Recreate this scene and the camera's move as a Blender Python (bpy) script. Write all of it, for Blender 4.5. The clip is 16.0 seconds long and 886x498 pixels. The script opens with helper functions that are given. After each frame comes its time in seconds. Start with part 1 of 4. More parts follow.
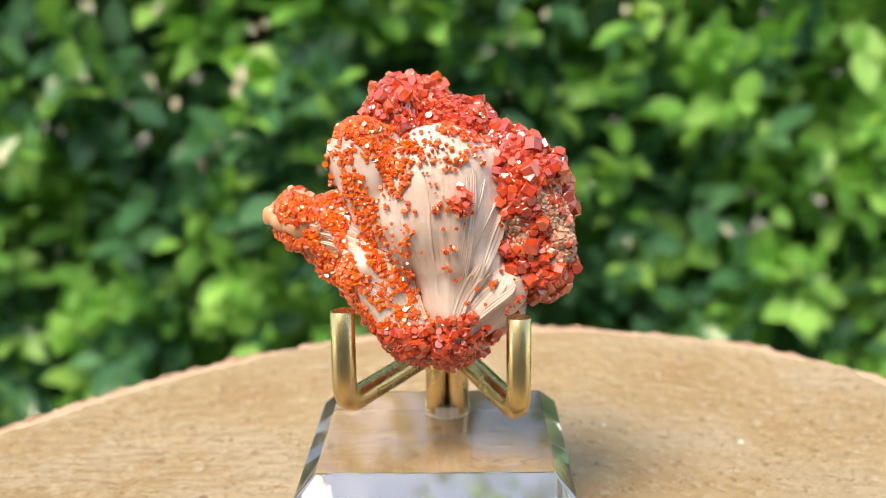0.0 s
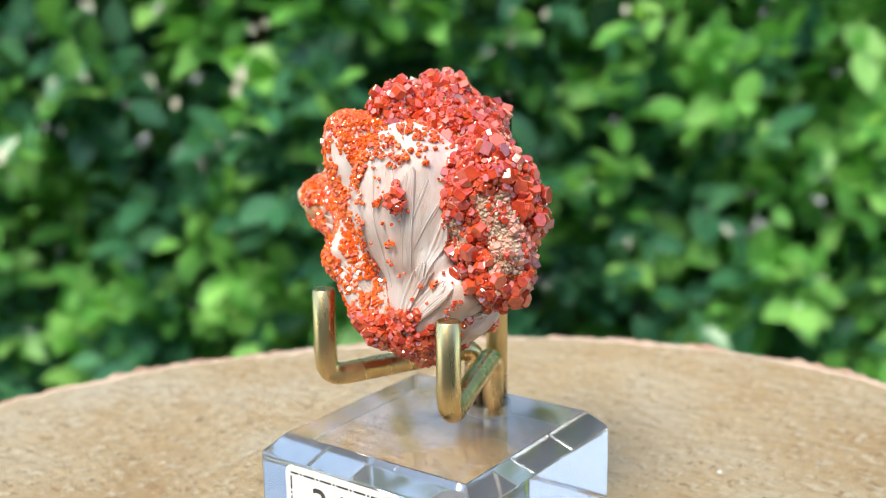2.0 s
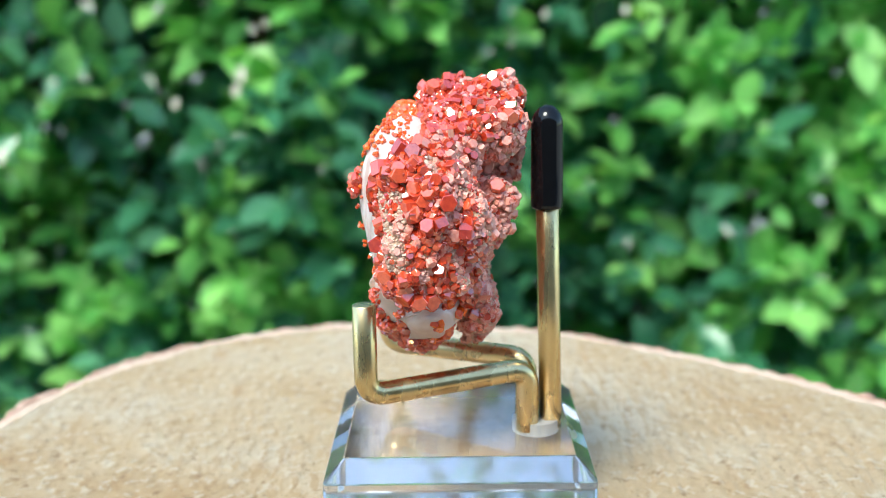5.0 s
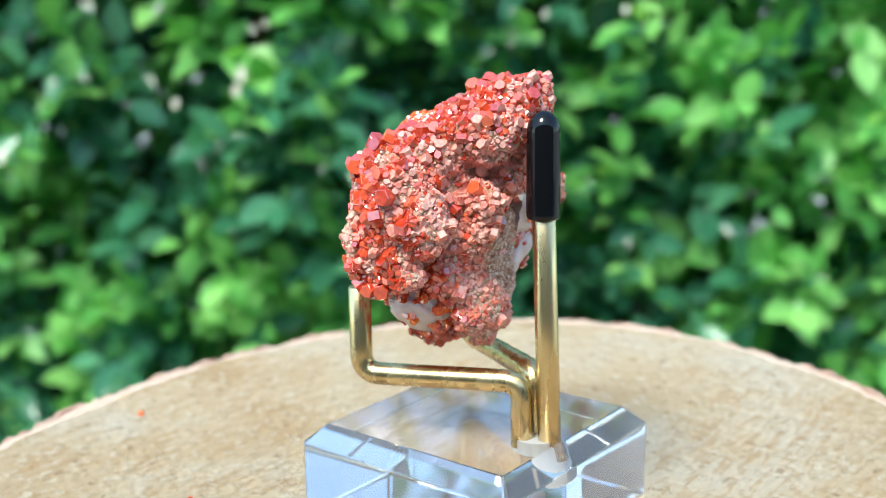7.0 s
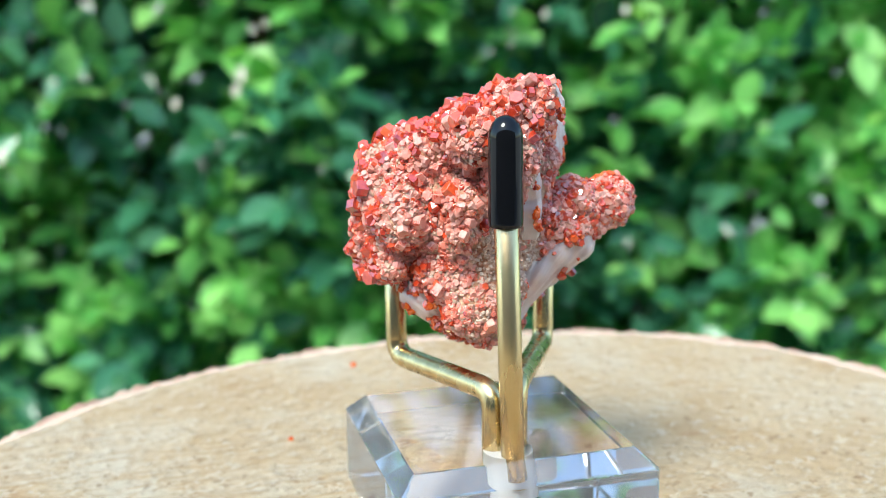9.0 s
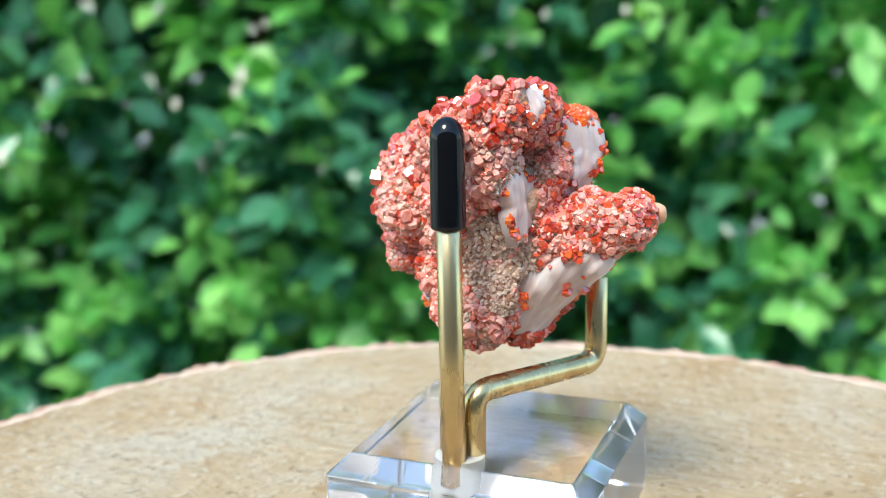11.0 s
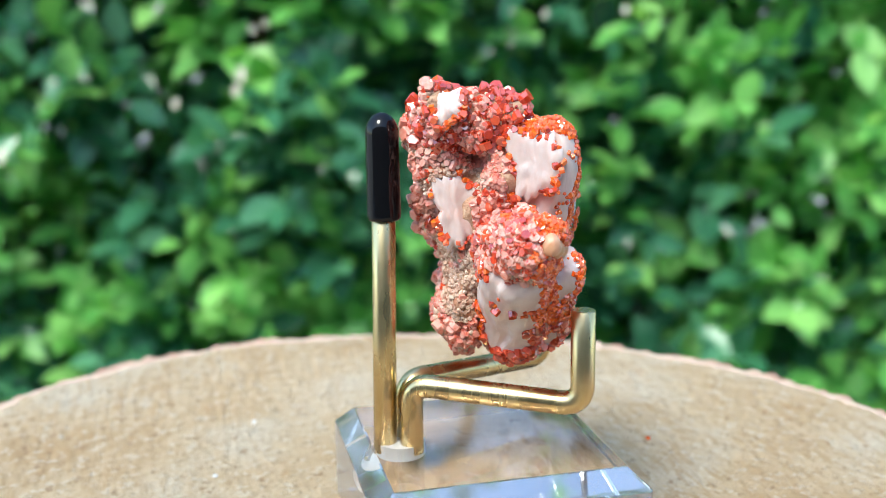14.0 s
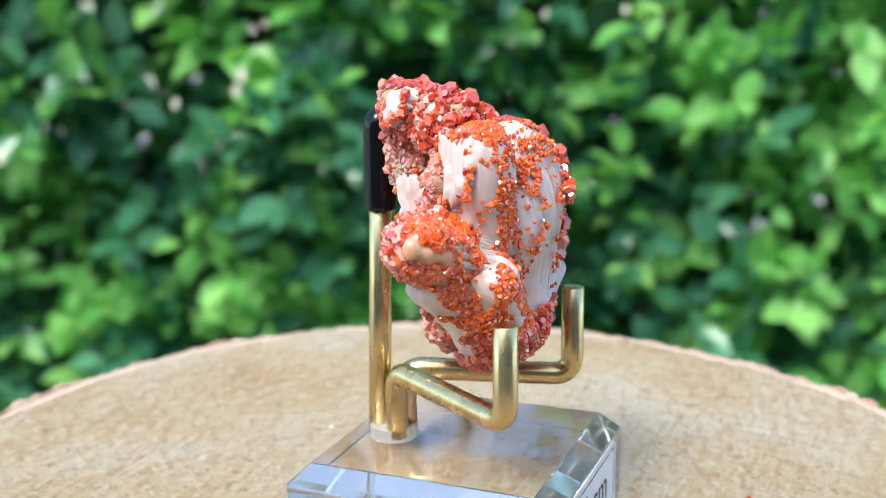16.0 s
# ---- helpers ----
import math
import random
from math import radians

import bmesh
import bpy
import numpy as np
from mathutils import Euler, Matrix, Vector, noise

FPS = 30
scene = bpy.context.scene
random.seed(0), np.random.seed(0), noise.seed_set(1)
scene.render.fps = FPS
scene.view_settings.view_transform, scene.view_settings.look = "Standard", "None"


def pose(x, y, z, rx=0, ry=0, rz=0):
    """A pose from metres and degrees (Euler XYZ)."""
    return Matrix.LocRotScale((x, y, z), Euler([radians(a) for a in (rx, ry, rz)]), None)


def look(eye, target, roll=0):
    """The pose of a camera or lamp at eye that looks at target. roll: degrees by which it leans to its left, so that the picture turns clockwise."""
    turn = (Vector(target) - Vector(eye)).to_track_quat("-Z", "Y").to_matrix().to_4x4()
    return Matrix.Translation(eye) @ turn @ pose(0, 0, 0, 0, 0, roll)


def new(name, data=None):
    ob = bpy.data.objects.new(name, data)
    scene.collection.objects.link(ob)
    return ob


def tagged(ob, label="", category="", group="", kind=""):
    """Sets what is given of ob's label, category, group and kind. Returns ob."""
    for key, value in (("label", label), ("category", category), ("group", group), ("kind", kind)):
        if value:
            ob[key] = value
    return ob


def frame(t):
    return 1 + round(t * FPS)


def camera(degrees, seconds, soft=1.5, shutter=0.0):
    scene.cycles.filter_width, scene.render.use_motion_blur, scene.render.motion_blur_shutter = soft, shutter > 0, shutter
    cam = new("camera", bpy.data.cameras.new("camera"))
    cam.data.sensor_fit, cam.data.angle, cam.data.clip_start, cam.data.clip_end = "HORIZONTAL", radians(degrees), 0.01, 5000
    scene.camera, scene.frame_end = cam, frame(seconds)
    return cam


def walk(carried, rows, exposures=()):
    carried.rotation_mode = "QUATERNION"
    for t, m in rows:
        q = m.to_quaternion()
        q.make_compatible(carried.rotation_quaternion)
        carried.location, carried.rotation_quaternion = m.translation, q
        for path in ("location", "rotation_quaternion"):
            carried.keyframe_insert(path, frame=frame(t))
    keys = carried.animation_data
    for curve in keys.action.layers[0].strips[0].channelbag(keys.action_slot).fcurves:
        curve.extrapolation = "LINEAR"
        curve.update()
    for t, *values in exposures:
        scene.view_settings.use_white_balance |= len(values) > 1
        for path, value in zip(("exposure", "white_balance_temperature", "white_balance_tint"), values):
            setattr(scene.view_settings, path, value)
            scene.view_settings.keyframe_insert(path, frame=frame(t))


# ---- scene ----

MM = 0.001

# ---------------------------------------------------------------- camera
cam = camera(42.95, 16.0, soft=0.6)
EYE = Vector((0.0, -0.144, 0.07055))
AIM = Vector((-0.01898, 0.97539, -0.21967))
cam.data.dof.use_dof = True
cam.data.dof.focus_distance = 0.136
cam.data.dof.aperture_fstop = 24.0
STILL = look(EYE, EYE + AIM, -0.851)
walk(cam, [(0.0, STILL), (16.0, STILL)], [(0.0, 1.5, 8900, 7), (0.5, 1.46, 8100, 4), (1.0, 1.46, 7800, 4), (2.0, 1.49, 7000, 0), (3.2, 1.58, 6350, -3), (7.0, 1.76, 6050, -5), (9.0, 1.76, 6050, -4), (12.5, 1.64, 6050, -3), (16.0, 1.64, 6150, 1)])

# ---------------------------------------------------------------- light
SUN_EL, SUN_AZ = 57.0, 212.0          # degrees; azimuth clockwise from +y
world = bpy.data.worlds.new("sky")
scene.world = world
world.use_nodes = True
wn = world.node_tree.nodes
sky = wn.new("ShaderNodeTexSky")
sky.sky_type = "NISHITA"
sky.sun_disc = False
sky.sun_elevation = radians(SUN_EL)
sky.sun_rotation = radians(SUN_AZ)
wn["Background"].inputs["Strength"].default_value = 0.15
world.node_tree.links.new(sky.outputs[0], wn["Background"].inputs["Color"])
sun = new("sun", bpy.data.lights.new("sun", "SUN"))
sun.data.energy = 1.6
sun.data.angle = radians(22)
sun.data.color = (1.0, 0.93, 0.82)
sd = Vector((math.sin(radians(SUN_AZ)) * math.cos(radians(SUN_EL)), math.cos(radians(SUN_AZ)) * math.cos(radians(SUN_EL)), math.sin(radians(SUN_EL))))
sun.matrix_world = look(sd * 5, (0, 0, 0))


# ---------------------------------------------------------------- materials
class Mat:
    """A small wrapper that adds nodes and links them."""

    def __init__(self, name):
        self.m = bpy.data.materials.new(name)
        self.m.use_nodes = True
        self.t = self.m.node_tree
        self.b = self.t.nodes["Principled BSDF"]

    def n(self, kind, **sets):
        node = self.t.nodes.new("ShaderNode" + kind)
        for k, v in sets.items():
            if k in node.inputs:
                node.inputs[k].default_value = v
        return node

    def l(self, a, b):
        self.t.links.new(a, b)

    def put(self, **sets):
        for k, v in sets.items():
            self.b.inputs[k.replace("_", " ")].default_value = v
        return self

    def coords(self, scale=(1, 1, 1)):
        c = self.n("TexCoord")
        mp = self.n("Mapping")
        mp.inputs["Scale"].default_value = scale
        self.l(c.outputs["Object"], mp.inputs["Vector"])
        return mp.outputs[0]

    def noise(self, vec, scale, detail=4.0, rough=0.55, distort=0.0):
        k = self.n("TexNoise")
        k.inputs["Scale"].default_value = scale
        k.inputs["Detail"].default_value = detail
        k.inputs["Roughness"].default_value = rough
        k.inputs["Distortion"].default_value = distort
        if vec is not None:
            self.l(vec, k.inputs["Vector"])
        return k.outputs["Fac"]

    def ramp(self, fac, *stops):
        r = self.n("ValToRGB")
        e = r.color_ramp.elements
        while len(e) < len(stops):
            e.new(0.5)
        for el, (p, c) in zip(e, stops):
            el.position = p
            el.color = (*c, 1) if len(c) == 3 else c
        self.l(fac, r.inputs[0])
        return r.outputs[0]

    def mix(self, fac, a, b, blend="MIX"):
        k = self.t.nodes.new("ShaderNodeMix")
        k.data_type = "RGBA"
        k.blend_type = blend
        for sock, v in ((k.inputs[0], fac), (k.inputs[6], a), (k.inputs[7], b)):
            if isinstance(v, (int, float)):
                sock.default_value = v
            elif isinstance(v, tuple):
                sock.default_value = (*v, 1)
            else:
                self.l(v, sock)
        return k.outputs[2]

    def bump(self, height, strength, distance, after=None):
        k = self.n("Bump")
        k.inputs["Strength"].default_value = strength
        k.inputs["Distance"].default_value = distance
        self.l(height, k.inputs["Height"])
        if after is not None:
            self.l(after, k.inputs["Normal"])
        return k.outputs[0]

    def chance(self):
        """A random value for each loose piece of each object."""
        g = self.n("NewGeometry")
        o = self.n("ObjectInfo")
        add = self.n("Math")
        add.operation = "ADD"
        self.l(g.outputs["Random Per Island"], add.inputs[0])
        self.l(o.outputs["Random"], add.inputs[1])
        fr = self.n("Math")
        fr.operation = "FRACT"
        self.l(add.outputs[0], fr.inputs[0])
        return fr.outputs[0]

    def base(self, sock):
        self.l(sock, self.b.inputs["Base Color"])

    def normal(self, sock):
        self.l(sock, self.b.inputs["Normal"])


def mat_crystal(name, light, mid, deep, rough, dust=0.0, ior=1.9, clear=0.06):
    m = Mat(name).put(Roughness=rough, IOR=ior)
    m.b.inputs["Transmission Weight"].default_value = 0.0 if dust else clear
    col = m.ramp(m.chance(), (0.0, deep), (0.5, mid), (1.0, light))
    v = m.coords()
    n = m.noise(v, 1400, 3)
    col = m.mix(0.35, col, m.ramp(n, (0.3, deep), (0.7, light)))
    if dust:
        d = m.ramp(m.noise(v, 420, 5, 0.65), (0.40, (0, 0, 0)), (0.60, (dust, dust, dust)))
        fleck = m.ramp(m.noise(v, 2600, 3, 0.6), (0.52, (0, 0, 0)), (0.66, (dust, dust, dust)))
        d = m.mix(0.6, d, fleck, "SCREEN")
        col = m.mix(d, col, (0.63, 0.40, 0.33))
        m.l(m.ramp(d, (0.0, (rough,) * 3), (dust, (0.65,) * 3)), m.b.inputs["Roughness"])
    m.base(col)
    m.normal(m.bump(m.noise(v, 3200, 4, 0.7), 0.55 if dust else 0.04, 0.0002 if dust else 0.0001))
    return m.m


def mat_barite(name, low, middle, high, stripe):
    """Pale barite with striations that fan out from the root of the blades."""
    m = Mat(name).put(Roughness=0.36, IOR=1.64)
    m.b.inputs["Subsurface Weight"].default_value = 0.3
    m.b.inputs["Subsurface Scale"].default_value = 1.0
    m.b.inputs["Subsurface Radius"].default_value = (0.0030, 0.0017, 0.0014)
    v = m.coords()
    sp = m.n("SeparateXYZ")
    m.l(v, sp.inputs[0])

    def calc(op, a, b):
        k = m.n("Math")
        k.operation = op
        for sock, val in zip(k.inputs, (a, b)):
            if isinstance(val, (int, float)):
                sock.default_value = val
            else:
                m.l(val, sock)
        return k.outputs[0]

    x, z = calc("SUBTRACT", sp.outputs[0], -0.003), calc("SUBTRACT", sp.outputs[2], 0.021)
    cb = m.n("CombineXYZ")
    m.l(calc("MULTIPLY", calc("ARCTAN2", x, z), 0.022), cb.inputs[0])
    m.l(calc("MULTIPLY", sp.outputs[1], 0.5), cb.inputs[1])
    m.l(calc("MULTIPLY", calc("SQRT", calc("ADD", calc("MULTIPLY", x, x), calc("MULTIPLY", z, z)), 0.0), 0.08), cb.inputs[2])
    streak = m.noise(cb.outputs[0], 1100, 5, 0.62)
    cloud = m.noise(v, 170, 4)
    col = m.ramp(cloud, (0.3, low), (0.55, middle), (0.8, high))
    col = m.mix(m.ramp(streak, (0.48, (0, 0, 0)), (0.8, (0.6, 0.6, 0.6))), col, stripe)
    m.base(col)
    b = m.bump(streak, 0.4, 0.0004)
    m.normal(m.bump(m.noise(v, 1500, 4), 0.2, 0.0002, b))
    return m.m


def mat_matrix():
    m = Mat("matrix").put(Roughness=0.8)
    v = m.coords()
    a = m.noise(v, 190, 6, 0.65)
    col = m.ramp(a, (0.3, (0.22, 0.045, 0.025)), (0.44, (0.44, 0.18, 0.10)), (0.58, (0.54, 0.34, 0.22)), (0.74, (0.68, 0.57, 0.46)))
    spot = m.ramp(m.noise(v, 800, 4), (0.58, (0, 0, 0)), (0.68, (1, 1, 1)))
    col = m.mix(spot, col, (0.22, 0.10, 0.06))
    m.base(col)
    b = m.bump(m.noise(v, 700, 6, 0.7), 0.9, 0.0008)
    m.normal(b)
    return m.m


def mat_brass():
    m = Mat("brass").put(Metallic=1.0, Roughness=0.27)
    v = m.coords((1, 1, 0.25))
    n = m.noise(v, 260, 5, 0.6)
    col = m.ramp(n, (0.3, (0.48, 0.33, 0.15)), (0.55, (0.66, 0.52, 0.27)), (0.8, (0.58, 0.40, 0.23)))
    vv = m.coords()
    spots = m.ramp(m.noise(vv, 900, 4, 0.7), (0.66, (0, 0, 0)), (0.74, (0.7, 0.7, 0.7)))
    col = m.mix(spots, col, (0.20, 0.12, 0.06))
    m.base(col)
    m.l(m.ramp(n, (0.3, (0.2,) * 3), (0.8, (0.38,) * 3)), m.b.inputs["Roughness"])
    m.normal(m.bump(m.noise(vv, 1100, 4), 0.06, 0.0002))
    return m.m


def mat_acrylic(name, haze):
    # grey base colour stands in for the block's missing shade on the wood
    m = Mat(name).put(Roughness=0.0, IOR=1.49, Base_Color=(0.68, 0.66, 0.68, 1))
    m.l(m.ramp(m.noise(m.coords(), 90, 5, 0.6), (0.35, (1.0 - haze,) * 3), (0.7, (1.0 - haze * 0.6,) * 3)), m.b.inputs["Transmission Weight"])
    return m.m


def mat_frosted():
    m = Mat("frosted_acrylic").put(Roughness=0.5, IOR=1.3, Base_Color=(0.80, 0.80, 0.82, 1))
    m.b.inputs["Transmission Weight"].default_value = 0.45
    m.normal(m.bump(m.noise(m.coords(), 900, 4), 0.2, 0.0002))
    return m.m


def mat_plain(name, color, rough, bump=0.0, scale=500.0, metal=0.0):
    m = Mat(name).put(Roughness=rough, Metallic=metal)
    n = m.noise(m.coords(), scale, 4)
    dark = tuple(c * 0.82 for c in color)
    m.base(m.ramp(n, (0.3, dark), (0.7, color)))
    if bump:
        m.normal(m.bump(n, bump, 0.0003))
    return m.m


def mat_wood():
    m = Mat("sawn_wood").put(Roughness=0.72)
    v = m.coords()
    # growth rings about the pith
    warp = m.n("VectorMath")
    warp.operation = "ADD"
    c = m.n("TexNoise")
    c.inputs["Scale"].default_value = 22
    m.l(v, c.inputs["Vector"])
    sub = m.n("VectorMath")
    sub.operation = "MULTIPLY"
    sub.inputs[1].default_value = (0.012, 0.012, 0)
    m.l(c.outputs["Color"], sub.inputs[0])
    m.l(v, warp.inputs[0])
    m.l(sub.outputs[0], warp.inputs[1])
    w = m.n("TexWave")
    w.wave_type = "RINGS"
    w.rings_direction = "Z"
    w.inputs["Scale"].default_value = 55
    w.inputs["Distortion"].default_value = 1.5
    w.inputs["Detail"].default_value = 3
    m.l(warp.outputs[0], w.inputs["Vector"])
    fine = m.noise(v, 430, 7, 0.8)
    big = m.noise(v, 28, 4, 0.6)
    tone = m.ramp(big, (0.30, (0.58, 0.38, 0.19)), (0.48, (0.72, 0.55, 0.35)), (0.64, (0.78, 0.68, 0.53)))
    tone = m.mix(0.08, tone, m.ramp(w.outputs["Fac"], (0.0, (0.45, 0.28, 0.13)), (0.6, (0.74, 0.60, 0.42))))
    tone = m.mix(m.ramp(fine, (0.52, (0, 0, 0)), (0.66, (0.72,) * 3)), tone, (0.40, 0.23, 0.10))
    # resin stains
    stain = m.ramp(m.noise(m.coords((1, 2.2, 1)), 62, 3, 0.5), (0.64, (0, 0, 0)), (0.74, (0.6,) * 3))
    tone = m.mix(stain, tone, (0.52, 0.26, 0.09))
    pale = m.ramp(m.noise(v, 260, 3), (0.66, (0, 0, 0)), (0.74, (0.7,) * 3))
    tone = m.mix(pale, tone, (0.84, 0.74, 0.58))
    pits = m.ramp(m.noise(v, 360, 6, 0.75), (0.575, (0, 0, 0)), (0.62, (0.75,) * 3))
    tone = m.mix(pits, tone, (0.34, 0.19, 0.09))
    turned = m.n("Mapping")
    turned.inputs["Rotation"].default_value = (0, 0, radians(2.3))
    turned.inputs["Scale"].default_value = (0.2, 1.0, 1.0)
    m.l(m.coords(), turned.inputs["Vector"])
    saw = m.noise(turned.outputs[0], 640, 3, 0.6, 0.3)
    dash = m.ramp(saw, (0.51, (0, 0, 0)), (0.58, (0.62,) * 3))
    area0 = m.ramp(m.noise(v, 16, 2), (0.42, (0.15,) * 3), (0.6, (1, 1, 1)))
    tone = m.mix(m.mix(1.0, dash, area0, "MULTIPLY"), tone, (0.56, 0.36, 0.18))
    light = m.ramp(m.noise(v, 420, 5, 0.7), (0.54, (0, 0, 0)), (0.62, (0.7,) * 3))
    tone = m.mix(light, tone, (0.84, 0.75, 0.60))
    m.base(m.mix(1.0, tone, (0.86, 0.82, 0.78), "MULTIPLY"))
    # saw marks run one way, broken into dashes, torn fibres all over
    area = m.ramp(m.noise(v, 16, 2), (0.42, (0.2,) * 3), (0.6, (1, 1, 1)))
    mul = m.mix(1.0, saw, area, "MULTIPLY")
    b = m.bump(mul, 0.8, 0.0012)
    b = m.bump(m.noise(v, 520, 7, 0.8), 1.0, 0.0015, b)
    m.normal(b)
    return m.m


def mat_bark():
    m = Mat("bark").put(Roughness=0.9)
    v = m.coords((1, 1, 0.5))
    n = m.noise(v, 160, 6, 0.7)
    m.base(m.ramp(n, (0.3, (0.20, 0.11, 0.08)), (0.5, (0.42, 0.25, 0.18)), (0.7, (0.60, 0.46, 0.36))))
    m.normal(m.bump(n, 0.9, 0.002))
    return m.m


def mat_leaf(name, dark, mid, light, trans, rough):
    m = Mat(name).put(Roughness=rough, IOR=1.45)
    col = m.ramp(m.chance(), (0.0, dark), (0.5, mid), (1.0, light))
    n = m.noise(m.coords(), 120, 4)
    col = m.mix(0.3, col, m.ramp(n, (0.3, dark), (0.7, light)))
    m.base(col)
    tr = m.n("BsdfTranslucent")
    m.l(m.mix(1.0, col, (0.95, 1.0, 0.45), "MULTIPLY"), tr.inputs["Color"])
    mx = m.n("MixShader")
    mx.inputs[0].default_value = trans
    m.l(m.b.outputs[0], mx.inputs[1])
    m.l(tr.outputs[0], mx.inputs[2])
    m.l(mx.outputs[0], m.t.nodes["Material Output"].inputs["Surface"])
    return m.m


ORANGE = mat_crystal("vanadinite_orange", (0.94, 0.200, 0.018), (0.86, 0.110, 0.007), (0.50, 0.030, 0.003), 0.05)
RED = mat_crystal("vanadinite_red", (0.84, 0.120, 0.038), (0.60, 0.042, 0.012), (0.24, 0.008, 0.004), 0.04, ior=2.1)
DUSTY = mat_crystal("vanadinite_dusty", (0.82, 0.22, 0.13), (0.70, 0.13, 0.075), (0.42, 0.042, 0.023), 0.22, 0.68)
BARITE = mat_barite("barite", (0.58, 0.40, 0.35), (0.65, 0.52, 0.49), (0.73, 0.66, 0.66), (0.56, 0.35, 0.29))
KNOB = mat_barite("tan_barite", (0.50, 0.20, 0.09), (0.58, 0.30, 0.17), (0.62, 0.38, 0.25), (0.46, 0.17, 0.07))
MATRIX = mat_matrix()
GRAIN = mat_crystal("matrix_grain", (0.70, 0.58, 0.46), (0.56, 0.37, 0.26), (0.38, 0.17, 0.11), 0.5, 0.3, 1.5)
BRASS = mat_brass()
ACRYLIC = mat_acrylic("shade_tinted_acrylic", 0.0)
ACRYLIC_SIDE = mat_acrylic("hazy_acrylic_edge", 0.11)
FROSTED = mat_frosted()
RUBBER = mat_plain("black_vinyl", (0.004, 0.0037, 0.0045), 0.04)
RUBBER.node_tree.nodes["Principled BSDF"].inputs["Specular IOR Level"].default_value = 0.3
PAPER = mat_plain("white_sticker", (0.80, 0.78, 0.80), 0.5, 0.05, 900)
INK = mat_plain("grey_ink", (0.05, 0.045, 0.05), 0.6)
WOOD = mat_wood()
SAPWOOD = mat_plain("sapwood_rim", (0.56, 0.40, 0.30), 0.8, 0.5, 320)
BARK = mat_bark()
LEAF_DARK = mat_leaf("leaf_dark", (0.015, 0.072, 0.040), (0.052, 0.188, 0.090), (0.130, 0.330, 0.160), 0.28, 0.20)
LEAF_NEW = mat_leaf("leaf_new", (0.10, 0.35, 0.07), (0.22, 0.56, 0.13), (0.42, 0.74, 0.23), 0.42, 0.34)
# cream colour stands in for bright glints between the leaves
LEAF_GLINT = mat_leaf("leaf_glint", (0.34, 0.31, 0.22), (0.50, 0.47, 0.36), (0.66, 0.64, 0.54), 0.2, 0.3)
TWIG = mat_plain("twig_bark", (0.16, 0.10, 0.06), 0.85, 0.6, 300)
BOUNCE_GROUND = mat_plain("pale_bounce_ground", (0.42, 0.40, 0.36), 0.9, 0.5, 30)
PLASTER = mat_plain("grey_plaster", (0.17, 0.165, 0.155), 0.9, 0.4, 25)
STEEL = mat_plain("table_paint", (0.05, 0.05, 0.05), 0.5, 0.1, 200)


# ---------------------------------------------------------------- builders
def part(name, bm, material, parent, label="", smooth=False):
    me = bm if isinstance(bm, bpy.types.Mesh) else bpy.data.meshes.new(name)
    if not isinstance(bm, bpy.types.Mesh):
        bm.to_mesh(me)
        bm.free()
    if not me.materials:
        me.materials.append(material)
    if smooth:
        me.shade_smooth()
    ob = new(name, me)
    ob.parent = parent
    if label:
        tagged(ob, label)
    return ob


def mesh_of(name, verts, faces, material, smooth=False):
    me = bpy.data.meshes.new(name)
    me.from_pydata([tuple(v) for v in verts], [], [tuple(int(i) for i in f) for f in faces])
    me.update()
    me.materials.append(material)
    if smooth:
        me.shade_smooth()
    return me


def disc_solid(bm, r0, r1, z0, z1, seg=32, x=0.0, y=0.0, bevel=0.0):
    ret = bmesh.ops.create_cone(bm, cap_ends=True, segments=seg, radius1=r0, radius2=r1, depth=z1 - z0,
                                matrix=Matrix.Translation((x, y, (z0 + z1) / 2)))
    if bevel:
        es = [e for e in bm.edges if all(v in ret["verts"] for v in e.verts) and len(e.link_faces) == 2
              and any(len(f.verts) > 4 for f in e.link_faces)]
        bmesh.ops.bevel(bm, geom=es, offset=bevel, segments=3, affect="EDGES", profile=0.5)


